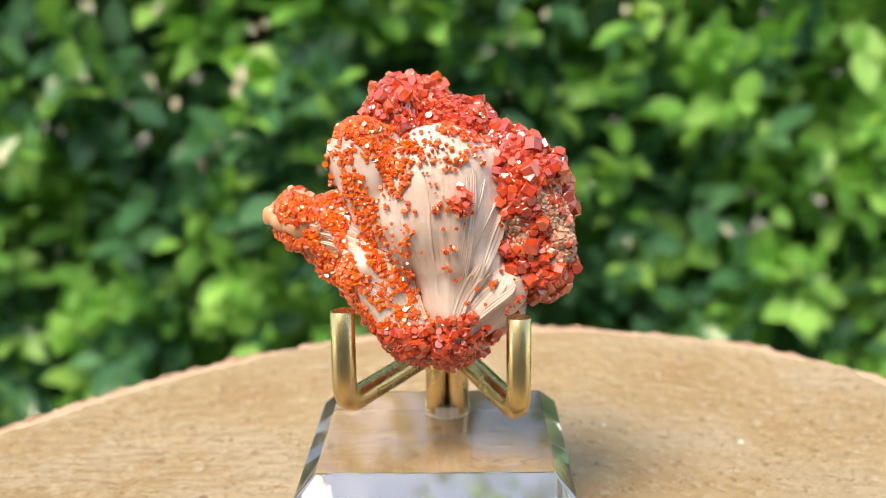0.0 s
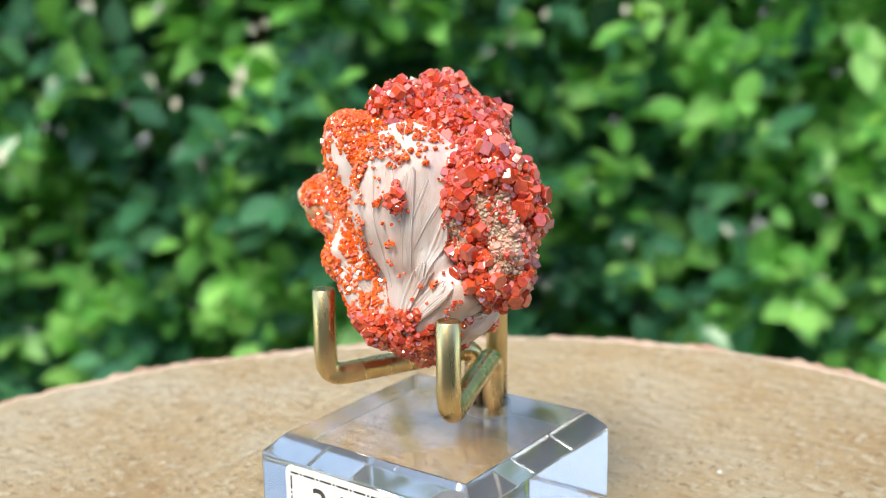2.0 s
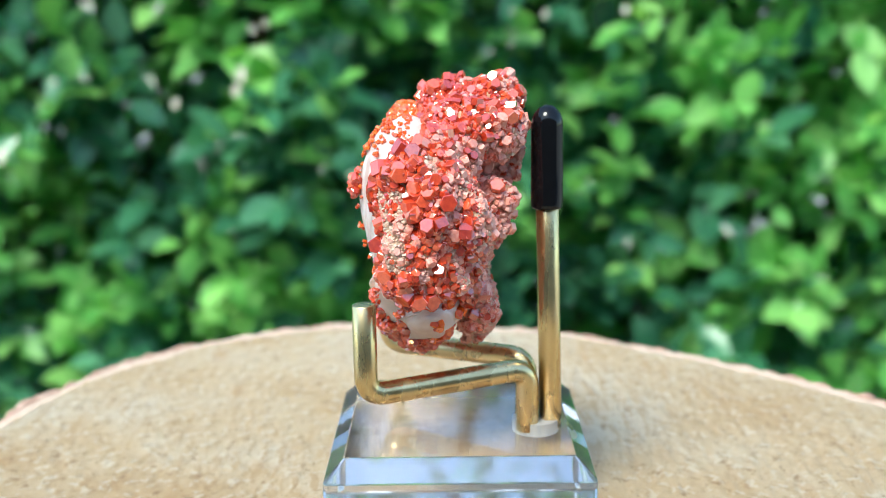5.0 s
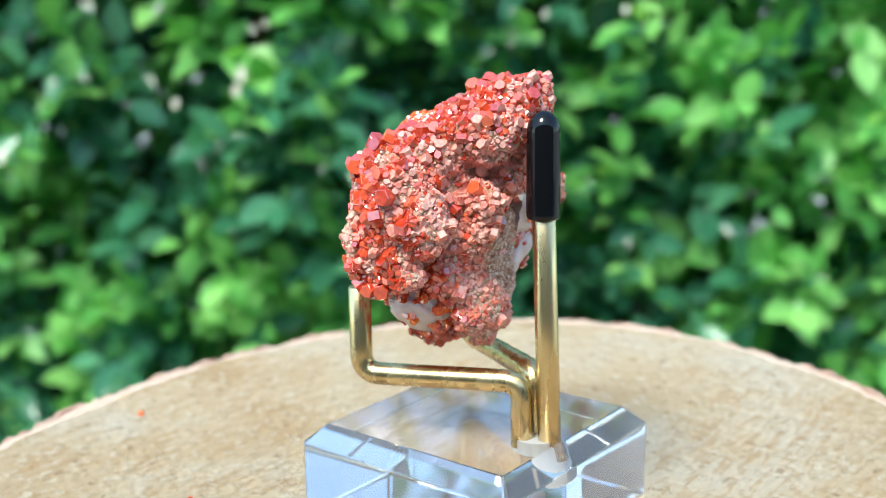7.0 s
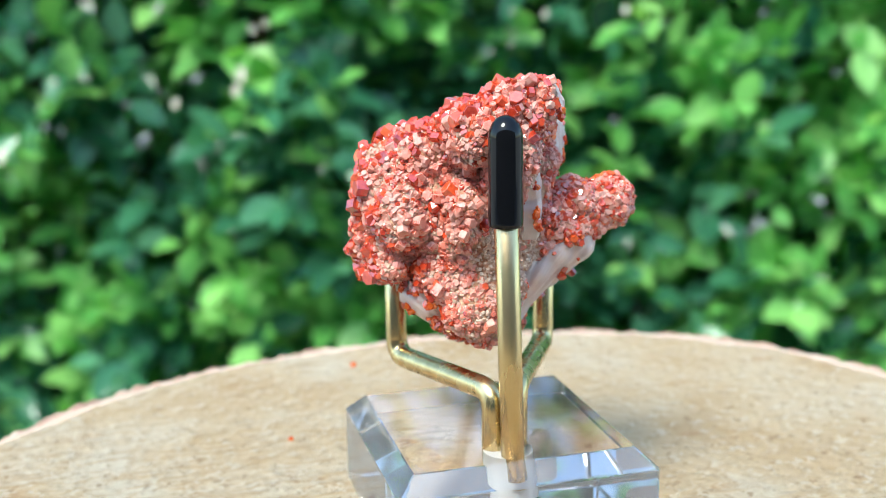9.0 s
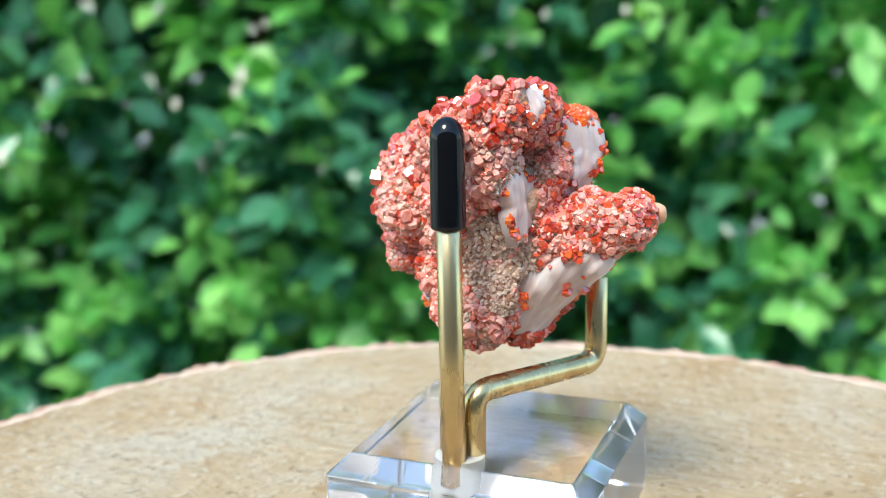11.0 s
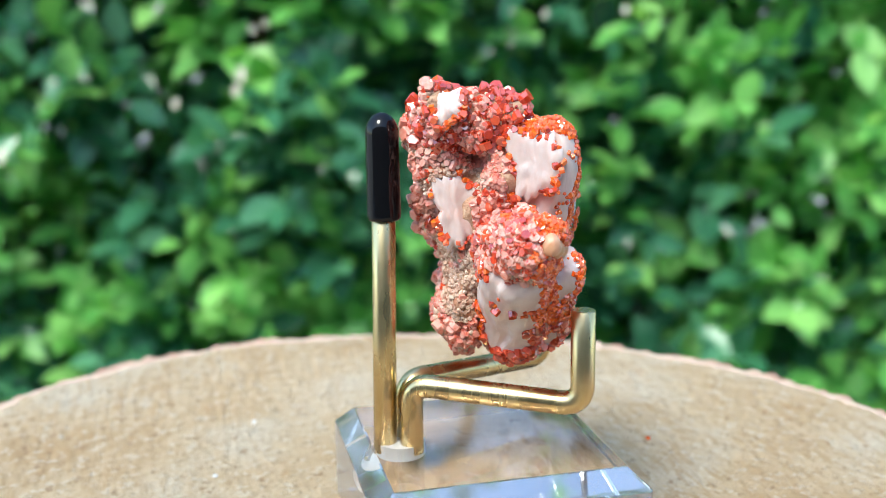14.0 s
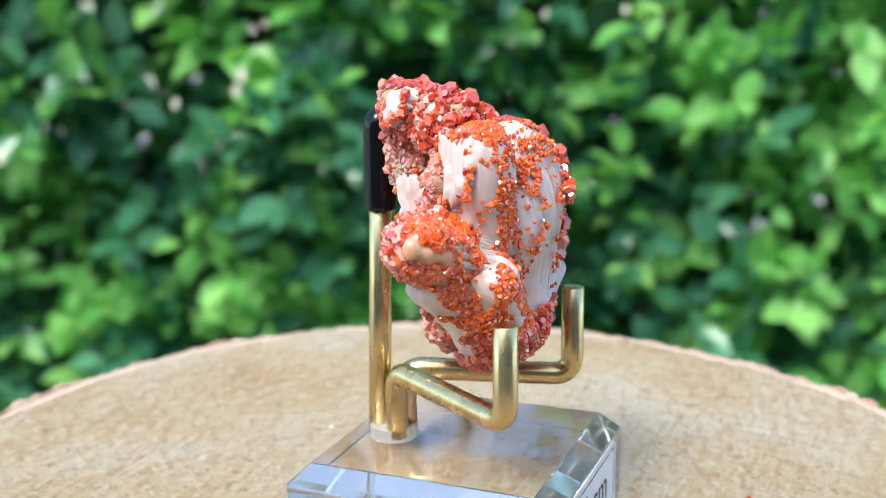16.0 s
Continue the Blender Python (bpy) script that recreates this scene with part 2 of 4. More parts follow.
def tube(points, radius, seg=20, turn=5, bend=0.0):
    """A round rod along points with rounded corners of radius bend."""
    pts = [Vector(p) for p in points]
    path = [pts[0]]
    for a, b, c in zip(pts, pts[1:], pts[2:]):
        u, w = (a - b).normalized(), (c - b).normalized()
        ang = u.angle(w)
        cut = min(bend / math.tan(ang / 2), 0.48 * (a - b).length, 0.48 * (c - b).length)
        p0, p2 = b + u * cut, b + w * cut
        for k in range(turn * 2 + 1):
            s = k / (turn * 2)
            path.append(p0 * (1 - s) ** 2 + b * 2 * s * (1 - s) * 0.99 + (p0 + p2) * 0.01 * s * (1 - s) + p2 * s * s)
    path.append(pts[-1])
    bm = bmesh.new()
    rings = []
    side = None
    for i, p in enumerate(path):
        d = (path[min(i + 1, len(path) - 1)] - path[max(i - 1, 0)]).normalized()
        if side is None:
            side = d.orthogonal().normalized()
        side = (side - d * side.dot(d)).normalized()
        up = d.cross(side)
        end = i in (0, len(path) - 1)
        ring = []
        for k in range(seg):
            a = 2 * math.pi * k / seg
            ring.append(bm.verts.new(p + (side * math.cos(a) + up * math.sin(a)) * radius))
        rings.append(ring)
        if end:
            s = 1 if i else -1
            cap = [bm.verts.new(v.co + (p - v.co) * 0.12 + d * s * radius * 0.09) for v in ring]
            if s > 0:
                rings.append(cap)
            else:
                rings.insert(0, cap)
    for a, b in zip(rings, rings[1:]):
        for k in range(seg):
            bm.faces.new((a[k], a[(k + 1) % seg], b[(k + 1) % seg], b[k]))
    bm.faces.new(rings[0][::-1])
    bm.faces.new(rings[-1])
    bmesh.ops.recalc_face_normals(bm, faces=bm.faces)
    for f in bm.faces:
        f.smooth = len(f.verts) == 4
    return bm


# ---------------------------------------------------------------- noise for shapes
LAT = np.random.RandomState(5).rand(48, 48, 48)


def vnoise(p, scale):
    """Smooth noise from -1 to 1 at the rows of p (mm), one swell per scale mm."""
    q = p / scale + 100.0
    i = np.floor(q).astype(int)
    f = q - i
    f = f * f * (3 - 2 * f)
    out = 0
    for dx in (0, 1):
        for dy in (0, 1):
            for dz in (0, 1):
                w = (f[:, 0] if dx else 1 - f[:, 0]) * (f[:, 1] if dy else 1 - f[:, 1]) * (f[:, 2] if dz else 1 - f[:, 2])
                out = out + w * LAT[(i[:, 0] + dx) % 48, (i[:, 1] + dy) % 48, (i[:, 2] + dz) % 48]
    return out * 2 - 1


# ---------------------------------------------------------------- ground and support
def build_ground():
    # out of view; its pale surface is chosen to bounce light upwards
    bm = bmesh.new()
    bmesh.ops.create_grid(bm, x_segments=80, y_segments=80, size=60)
    for v in bm.verts:
        r = v.co.length
        v.co.z = -0.75 + 0.01 * noise.noise(v.co * 0.7) * min(r, 3)
    g = part("ground", bm, BOUNCE_GROUND, None)
    tagged(g, "unseen rough ground before the hedge, made pale to bounce light", "ground", kind="structure")


def build_unseen_wall():
    # added out of view to cut light from the front and darken reflections
    bm = bmesh.new()
    bmesh.ops.create_cube(bm, size=1, matrix=Matrix.Translation((0, -2.1, 0.28)) @ Matrix.Diagonal((9, 0.2, 2.1, 1)))
    tagged(part("wall_south", bm, PLASTER, None), "unseen plain grey wall added behind the camera to darken reflections", "wall", kind="structure")


def build_table():
    t = new("pedestal_table")
    tagged(t, "small dark painted pedestal table under the log slice", "table")
    bm = bmesh.new()
    disc_solid(bm, 0.062, 0.062, -0.052, -0.042, 48, bevel=0.002)
    part("tabletop", bm, STEEL, t, smooth=False)
    bm = bmesh.new()
    disc_solid(bm, 0.016, 0.012, -0.735, -0.052, 24)
    part("leg", bm, STEEL, t)
    bm = bmesh.new()
    disc_solid(bm, 0.13, 0.05, -0.76, -0.735, 48, bevel=0.004)
    part("foot", bm, STEEL, t)
    w = new("turntable")
    tagged(w, "low black rotating turntable under the log slice", "turntable")
    bm = bmesh.new()
    disc_solid(bm, 0.058, 0.058, -0.042, -0.034, 48, bevel=0.0015)
    part("base", bm, RUBBER, w)
    bm = bmesh.new()
    disc_solid(bm, 0.056, 0.056, -0.034, -0.028, 48, bevel=0.0015)
    part("platter", bm, RUBBER, w)
    return w


def rim(a):
    """Radius in metres of the log slice towards the angle a."""
    r = 89.8 - 1.3 * math.cos(a) + 2.3 * math.sin(a) + 2.7 * math.cos(2 * a) + 6.75 * math.sin(2 * a)
    r += -0.9 * math.cos(3 * a) - 1.7 * math.sin(3 * a) + 1.0 * math.sin(4 * a)
    r += 0.9 * noise.noise((math.cos(a) * 5, math.sin(a) * 5, 3.1)) + 0.5 * noise.noise((math.cos(a) * 17, math.sin(a) * 17, 8.0))
    return r * MM


def build_slice():
    s = new("log_slice")
    tagged(s, "round slice of pale sawn log with reddish bark rim", "wood slice")
    seg, rings = 900, 210
    ang = np.arange(seg) * 2 * math.pi / seg
    edge = np.array([rim(a) for a in ang])
    u = (np.arange(1, rings + 1) / rings) ** 0.8
    x, y = (u[:, None] * edge * np.cos(ang)).ravel(), (u[:, None] * edge * np.sin(ang)).ravel()
    flat = np.stack([x, y, np.zeros_like(x)], 1) * 1000
    lay = np.stack([flat[:, 0] * 0.17, flat[:, 1] + 0.04 * flat[:, 0] + 0.9 * vnoise(flat, 22), flat[:, 2]], 1)
    where = np.clip(vnoise(flat + 7, 40) * 1.6 + 0.55, 0.15, 1)
    z = where * 0.26 * np.clip(vnoise(lay, 0.72), -0.7, 0.3) + 0.07 * vnoise(flat, 1.1) + 0.12 * vnoise(flat, 4.0) - 0.06
    z = np.where(np.hypot(flat[:, 0] + 3.7, flat[:, 1] + 1.5) < 25.5, np.minimum(z, -0.02), z)
    z = (z - 0.6 * (np.repeat(u, seg) > 0.99)) * MM
    vs, fs = [(0, 0, -0.0001)] + list(zip(x.tolist(), y.tolist(), z.tolist())), []
    for k in range(seg):
        fs.append((0, 1 + k, 1 + (k + 1) % seg))
    for i in range(rings - 1):
        a0, b0 = 1 + i * seg, 1 + (i + 1) * seg
        for k in range(seg):
            j = (k + 1) % seg
            fs.append((a0 + k, b0 + k, b0 + j, a0 + j))
    top = len(vs) - seg
    low = len(vs)
    for k in range(seg):
        x, y, z = vs[top + k]
        vs.append((x * 0.995, y * 0.995, -0.028))
    for k in range(seg):
        j = (k + 1) % seg
        fs.append((top + k, low + k, low + j, top + j))
    fs.append(tuple(low + k for k in reversed(range(seg))))
    wood = part("sawn_wood", mesh_of("sawn_wood", vs, fs, WOOD, True), WOOD, s)
    wood.data.materials.append(SAPWOOD)
    for k in range(seg):
        deep = int(9 + 5 * noise.noise((math.cos(ang[k]) * 6, math.sin(ang[k]) * 6, 0.5)) + 2 * noise.noise((math.cos(ang[k]) * 40, math.sin(ang[k]) * 40, 2)))
        for i in range(rings - 1 - deep, rings - 1):
            wood.data.polygons[seg + i * seg + k].material_index = 1
    # bark round the rim, flaking and broken in places
    vs, fs = [], []
    prof = 7
    for k in range(seg):
        a = 2 * math.pi * k / seg
        n1 = noise.noise((math.cos(a) * 9, math.sin(a) * 9, 1.3))
        n2 = noise.noise((math.cos(a) * 40, math.sin(a) * 40, 5.3))
        th = max(0.4, 2.0 + 1.6 * n1 + 1.0 * n2) * MM
        tz = (-0.45 + 0.5 * n2 + 0.35 * n1) * MM
        r = rim(a) - 0.0001
        for dr, z in ((0.0, tz), (th * 0.6, tz), (th, tz - 0.0006), (th * 1.1, -0.009), (th * 0.8, -0.018), (th * 0.9, -0.0275), (0, -0.0275)):
            wob = 0.0007 * noise.noise((math.cos(a) * 30, math.sin(a) * 30, z * 300))
            vs.append(((r + dr + wob * (dr > 0)) * math.cos(a), (r + dr + wob * (dr > 0)) * math.sin(a), z))
    for k in range(seg):
        j = (k + 1) % seg
        for q in range(prof):
            p = (q + 1) % prof
            fs.append((k * prof + q, k * prof + p, j * prof + p, j * prof + q))
    part("bark", mesh_of("bark", vs, fs, BARK, True), BARK, s, "reddish brown bark with flaking edge")
    return s


# ---------------------------------------------------------------- display stand
BX, BY, BZ, BH = -3.9, -1.0, 13.6, 14.7      # middle of the block, top, half width of its flat top, in mm
BEV, BDROP = 2.55, 2.5                          # width and drop of the bevel


def ring_square(h, z, c):
    """A square with cut corners, as eight points."""
    k = h - c
    return [(BX + x, BY + y, z) for x, y in ((-k, -h), (k, -h), (h, -k), (h, k), (k, h), (-k, h), (-h, k), (-h, -k))]


def build_stand():
    st = new("display_stand")
    tagged(st, "clear acrylic block with three brass rods and sticker", "display stand")
    out = BH + BEV
    bm = bmesh.new()
    levels = [ring_square(out - 0.25, 0.02, 0.5), ring_square(out, 0.3, 0.5), ring_square(out, BZ - BDROP, 0.5), ring_square(BH, BZ, 0.12)]
    rings = [[bm.verts.new(Vector(p) * MM) for p in lv] for lv in levels]
    for a, b in zip(rings, rings[1:]):
        for k in range(8):
            bm.faces.new((a[k], a[(k + 1) % 8], b[(k + 1) % 8], b[k]))
    bm.faces.new(rings[0][::-1])
    bm.faces.new(rings[-1])
    bmesh.ops.recalc_face_normals(bm, faces=bm.faces)
    bmesh.ops.bevel(bm, geom=[e for e in bm.edges], offset=0.00012, segments=1, affect="EDGES")
    block = part("acrylic_block", bm, ACRYLIC, st, "clear polished acrylic block with bevelled top")
    # casts no shadow; the acrylic's grey tint dims the wood seen through it
    block.visible_shadow = False
    block.data.materials.append(ACRYLIC_SIDE)
    for f in block.data.polygons:
        f.material_index = 0 if abs(f.normal.z) > 0.95 else 1
    # frosted socket that takes the rods
    bm = bmesh.new()
    disc_solid(bm, 3.2 * MM, 3.2 * MM, 8.2 * MM, (BZ - 0.06) * MM, 40, -2.7 * MM, 9.6 * MM)
    part("socket", bm, FROSTED, block, "frosted drilled socket")
    r = 1.52 * MM
    post = (-2.05, 10.95)
    bm = tube([(-2.75 * MM, 11.75 * MM, 10 * MM), (post[0] * MM, post[1] * MM, 46 * MM)], r)
    p = part("post", bm, BRASS, st, "upright brass rod")
    # black cap on the post
    bm = bmesh.new()
    prof = [(1.6, 43.2), (2.0, 43.1), (2.13, 43.3), (2.16, 43.8), (2.14, 48), (2.1, 53.6)]
    prof += [(2.1 * math.cos(a), 54.0 + 2.6 * math.sin(a)) for a in (0.1, 0.4, 0.7, 1.0, 1.25, 1.45)]
    seg = 40
    rows = [[bm.verts.new(((post[0] + q * math.cos(2 * math.pi * k / seg)) * MM, (post[1] + q * math.sin(2 * math.pi * k / seg)) * MM, z * MM))
             for k in range(seg)] for q, z in prof]
    for a, b in zip(rows, rows[1:]):
        for k in range(seg):
            bm.faces.new((a[k], a[(k + 1) % seg], b[(k + 1) % seg], b[k]))
    bm.faces.new(rows[0][::-1])
    bm.faces.new(rows[-1])
    part("cap", bm, RUBBER, p, "glossy black vinyl cap", smooth=True)
    for foot, tip, low in (((-4.2, 8.4), (-15.1, -11.0, 32.9), 20.8), ((-1.15, 8.4), (6.5, -12.9, 32.4), 20.3)):
        pts = [(foot[0], foot[1], 10), (foot[0], foot[1], low + 0.9), (tip[0], tip[1], low), (tip[0], tip[1], tip[2])]
        bm = tube([Vector(q) * MM for q in pts], r, bend=2.6 * MM, turn=5)
        part("arm", bm, BRASS, st, "bent brass rod with upturned end")
    # sticker on the front face
    yf = (BY - out) * MM - 0.00009
    x0, x1, z0, z1, c = -16.4, 9.6, 1.2, 10.7, 1.2
    bm = bmesh.new()
    outl = []
    for cx, cz, a0 in ((x1 - c, z1 - c, 0), (x0 + c, z1 - c, 90), (x0 + c, z0 + c, 180), (x1 - c, z0 + c, 270)):
        for k in range(6):
            a = radians(a0 + 18 * k)
            outl.append((cx + c * math.cos(a), cz + c * math.sin(a)))
    va = [bm.verts.new((x * MM, yf, z * MM)) for x, z in outl]
    vb = [bm.verts.new((x * MM, yf + 0.00008, z * MM)) for x, z in outl]
    bm.faces.new(va)
    bm.faces.new(vb[::-1])
    for k in range(len(va)):
        j = (k + 1) % len(va)
        bm.faces.new((va[k], vb[k], vb[j], va[j]))
    bmesh.ops.recalc_face_normals(bm, faces=bm.faces)
    lab = part("sticker", bm, PAPER, st, "white paper sticker with dashed border")
    # dash and dot border
    bm = bmesh.new()

    def dash(ax, az, bx, bz, w=0.13):
        d = Vector((bx - ax, bz - az)).normalized()
        n = Vector((-d.y, d.x)) * w
        q = [(ax + n.x, az + n.y), (bx + n.x, bz + n.y), (bx - n.x, bz - n.y), (ax - n.x, az - n.y)]
        bm.faces.new([bm.verts.new((x * MM, yf - 0.00003, z * MM)) for x, z in q])

    bx0, bx1, bz0, bz1 = x0 + 1.0, x1 - 1.0, z0 + 1.0, z1 - 1.0
    for (ax, az), (ex, ez) in (((bx0, bz1), (bx1, bz1)), ((bx1, bz1), (bx1, bz0)), ((bx1, bz0), (bx0, bz0)), ((bx0, bz0), (bx0, bz1))):
        a, e = Vector((ax, az)), Vector((ex, ez))
        ln, d = (e - a).length, (e - a).normalized()
        s = 0.0
        while s < ln - 0.2:
            f = min(s + (1.3 if s == 0 else 1.9), ln)
            p0, p1 = a + d * s, a + d * f
            dash(p0.x, p0.y, p1.x, p1.y)
            if f + 0.75 < ln:
                p0, p1 = a + d * (f + 0.32), a + d * (f + 0.62)
                dash(p0.x, p0.y, p1.x, p1.y)
            s = f + 0.95
    part("border", bm, INK, lab, "dark dash and dot border")
    cu = bpy.data.curves.new("text", "FONT")
    cu.body = "3.5 cm"
    cu.size = 6.4 * MM
    cu.align_x, cu.align_y = "CENTER", "CENTER"
    cu.extrude = 0.00001
    tmp = bpy.data.objects.new("lettering", cu)
    scene.collection.objects.link(tmp)
    bpy.context.view_layer.update()
    me = bpy.data.meshes.new_from_object(tmp.evaluated_get(bpy.context.evaluated_depsgraph_get()))
    bpy.data.objects.remove(tmp)
    me.materials.clear()
    me.transform(Matrix.Translation(((x0 + x1) / 2 * MM, yf - 0.00004, (z0 + z1) / 2 * MM)) @ pose(0, 0, 0, 90, 0, 0))
    part("lettering", me, INK, lab, "dark printed size figures")
    return st


# ---------------------------------------------------------------- mineral
ROOT = (-3.0, -7.0, 21.0)          # where the barite fans out from, mm


def horn(p, a, b, ra, rb):
    a, b = np.array(a, float), np.array(b, float)
    ab = b - a
    t = np.clip(((p - a) @ ab) / (ab @ ab), 0, 1)
    return np.linalg.norm(p - a - t[:, None] * ab, axis=1) - (ra + (rb - ra) * t)


def egg(p, c, r):
    d = (p - np.array(c, float))
    r = np.array(r, float)
    k0 = np.linalg.norm(d / r, axis=1)
    k1 = np.linalg.norm(d / r ** 2, axis=1) + 1e-9
    return k0 * (k0 - 1) / k1


def blend(ds, k):
    out = ds[0]
    for d in ds[1:]:
        h = np.clip(0.5 + 0.5 * (d - out) / k, 0, 1)
        out = d * (1 - h) + out * h - k * h * (1 - h)
    return out


def fanwise(p, along=0.1):
    """Coordinates that run across and along the rays of the fan, for striations."""
    x, z = p[:, 0] - ROOT[0], p[:, 2] - ROOT[2]
    return np.stack([np.arctan2(x, z) * 22.0, p[:, 1] * 0.55, np.hypot(x, z) * along], 1)


def f_matrix(p):
    d = blend([
        egg(p, (-2.0, -2.6, 42.5), (10.0, 6.4, 11.2)),
        horn(p, (-3.5, -4.7, 27.6), (-1.0, -3.5, 38.0), 2.9, 6.5),
        egg(p, (7.3, -5.0, 44.6), (5.4, 5.9, 9.1)),
        egg(p, (9.3, -5.0, 37.3), (3.7, 4.85, 4.4)),
        egg(p, (10.0, -6.8, 39.0), (4.1, 3.2, 5.4)),
        egg(p, (-6.7, 2.0, 56.25), (4.2, 3.8, 3.1)),
        egg(p, (-0.65, 1.3, 53.5), (5.3, 6.0, 4.1)),
        egg(p, (4.1, -2.1, 50.4), (4.1, 4.4, 3.5)),
        egg(p, (8.3, -3.5, 48.3), (3.1, 3.5, 3.4)),
        egg(p, (-9.2, -1.9, 55.0), (3.4, 3.9, 4.3)),
        egg(p, (-5.4, 5.0, 54.9), (4.1, 3.0, 5.2)),
        egg(p, (-5.1, 3.5, 49.3), (3.6, 3.2, 4.2)),
        egg(p, (8.5, 0.4, 43.4), (3.2, 2.9, 4.2)),
        horn(p, (-8.2, -4.0, 38.7), (-20.6, -2.6, 42.6), 5.7, 3.9),
        horn(p, (-7.0, -1.5, 44.0), (-11.0, -2.5, 49.0), 4.0, 3.0),
        egg(p, (-2.8, 1.2, 32.2), (4.9, 2.1, 6.8)),
        egg(p, (3.5, 0.2, 33.9), (2.8, 2.0, 3.0)),
        egg(p, (-8.3, 4.5, 57.5), (2.3, 2.3, 2.6)),
        egg(p, (1.65, 3.3, 43.6), (2.5, 3.2, 5.2)),
        egg(p, (0.2, 1.9, 29.8), (2.5, 2.0, 2.6)),
    ], 1.3)
    rough = np.clip((p[:, 0] - 3) / 4, 0, 1) + 0.5 * np.clip((-10 - p[:, 0]) / 4, 0, 1) + np.clip((p[:, 2] - 51) / 3, 0, 1) + np.clip((p[:, 1] + 1) / 3, 0, 1)
    rough = 0.4 + 0.6 * np.clip(rough, 0, 1)
    return d + rough * (0.9 * vnoise(p, 3.2) + 0.55 * vnoise(p, 1.5)) + 0.2 * vnoise(p, 0.7) + 0.1


def f_lobe(p):
    d = blend([egg(p, (-11.8, -6.1, 49.1), (3.8, 4.8, 6.9)), egg(p, (-9.5, -6.0, 44.0), (4.5, 4.8, 5.0)), egg(p, (-10.4, -4.0, 51.4), (3.6, 3.4, 3.6)), egg(p, (-13.0, -7.5, 52.0), (3.2, 2.7, 4.2))], 1.2)
    d = np.maximum(d, (p[:, 0] + 13.4) * -0.80 + (p[:, 1] + 4.4) * 0.60)
    q = fanwise(p)
    return d + 0.35 * np.abs(vnoise(q, 1.2)) + 0.15 * vnoise(q, 0.45) - 0.1 + 0.3 * vnoise(p, 3.0)


def f_keel(p):
    d = blend([horn(p, (-6.3, -5.2, 27.9), (-10.7, -5.6, 34.0), 3.5, 3.8), horn(p, (-1.9, -6.2, 26.3), (3.0, -4.9, 31.4), 2.3, 4.4),
               horn(p, (-5.1, -5.0, 31.0), (-15.2, -2.6, 38.2), 5.0, 4.0), horn(p, (-6.8, -8.2, 29.5), (-12.3, -8.2, 37.4), 3.3, 3.4)], 1.2)
    q = fanwise(p)
    return d + 0.5 * np.abs(vnoise(q, 1.4)) + 0.18 * vnoise(q, 0.5) + 0.35 * vnoise(p, 2.6) - 0.15


def f_core(p):
    d = blend([egg(p, (-3.2, -7.4, 45.2), (8.1, 6.3, 10.2)), horn(p, (-1.6, -8.6, 29.0), (-2.2, -8.6, 38.0), 2.5, 4.0), horn(p, (-2.2, -8.8, 28.2), (5.2, -8.6, 35.0), 2.2, 2.9), horn(p, (-1.6, -8.6, 29.0), (2.0, -8.8, 38.5), 2.2, 2.6), egg(p, (3.2, -5.6, 44), (3.6, 4.4, 8.4))], 1.3)
    q = fanwise(p, 0.07)
    return d + 0.45 * np.abs(vnoise(q, 2.4)) + 0.10 * vnoise(q, 0.6) + 0.3 * vnoise(p, 4.0) - 0.1


def f_knob(p):
    return horn(p, (-20.8, -3.9, 42.6), (-24.2, -3.6, 43.7), 2.5, 1.3) + 0.5 * vnoise(p, 1.7) + 0.15 * vnoise(p, 0.7)


def surface(f, lo, hi, step):
    """Vertices (mm) and quads of the surface f = 0 within a box."""
    ax = [np.arange(a, b, step) for a, b in zip(lo, hi)]
    g = np.stack(np.meshgrid(*ax, indexing="ij"), -1)
    v = f(g.reshape(-1, 3)).reshape(g.shape[:3])
    ins = v < 0
    nx, ny, nz = v.shape
    acc = np.zeros((nx - 1, ny - 1, nz - 1, 3))
    cnt = np.zeros((nx - 1, ny - 1, nz - 1))
    corner = [(a, b, c) for a in (0, 1) for b in (0, 1) for c in (0, 1)]
    for a in corner:
        for k in range(3):
            if a[k]:
                continue
            b = list(a)
            b[k] = 1
            sa = tuple(slice(o, n - 1 + o) for o, n in zip(a, v.shape))
            sb = tuple(slice(o, n - 1 + o) for o, n in zip(b, v.shape))
            va, vb = v[sa], v[sb]
            cross = ins[sa] != ins[sb]
            t = np.where(cross, va / np.where(cross, va - vb, 1), 0)
            pos = np.zeros(acc.shape)
            for q in range(3):
                pos[..., q] = a[q]
            pos[..., k] += t
            acc += pos * cross[..., None]
            cnt += cross
    used = cnt > 0
    idx = -np.ones(used.shape, int)
    idx[used] = np.arange(used.sum())
    base = np.stack(np.nonzero(used), 1)
    verts = (base + acc[used] / cnt[used][:, None]) * step + np.array(lo)
    faces = []
    for k in range(3):
        u, w = [q for q in range(3) if q != k]
        sl0 = [slice(1, n - 1) for n in v.shape]
        sl1 = list(sl0)
        sl0[k] = slice(0, v.shape[k] - 1)
        sl1[k] = slice(1, v.shape[k])
        a, b = ins[tuple(sl0)], ins[tuple(sl1)]
        for flip in (False, True):
            at = np.stack(np.nonzero((a & ~b) if not flip else (~a & b)), 1)
            off = np.ones(3, int)
            off[k] = 0
            at = at + off
            q = []
            for du, dw in ((0, 0), (-1, 0), (-1, -1), (0, -1)):
                c = at.copy()
                c[:, u] += du
                c[:, w] += dw
                q.append(idx[c[:, 0], c[:, 1], c[:, 2]])
            q = np.stack(q, 1)
            if flip ^ (k == 1):
                q = q[:, ::-1]
            faces.append(q)
    return verts, np.concatenate(faces)


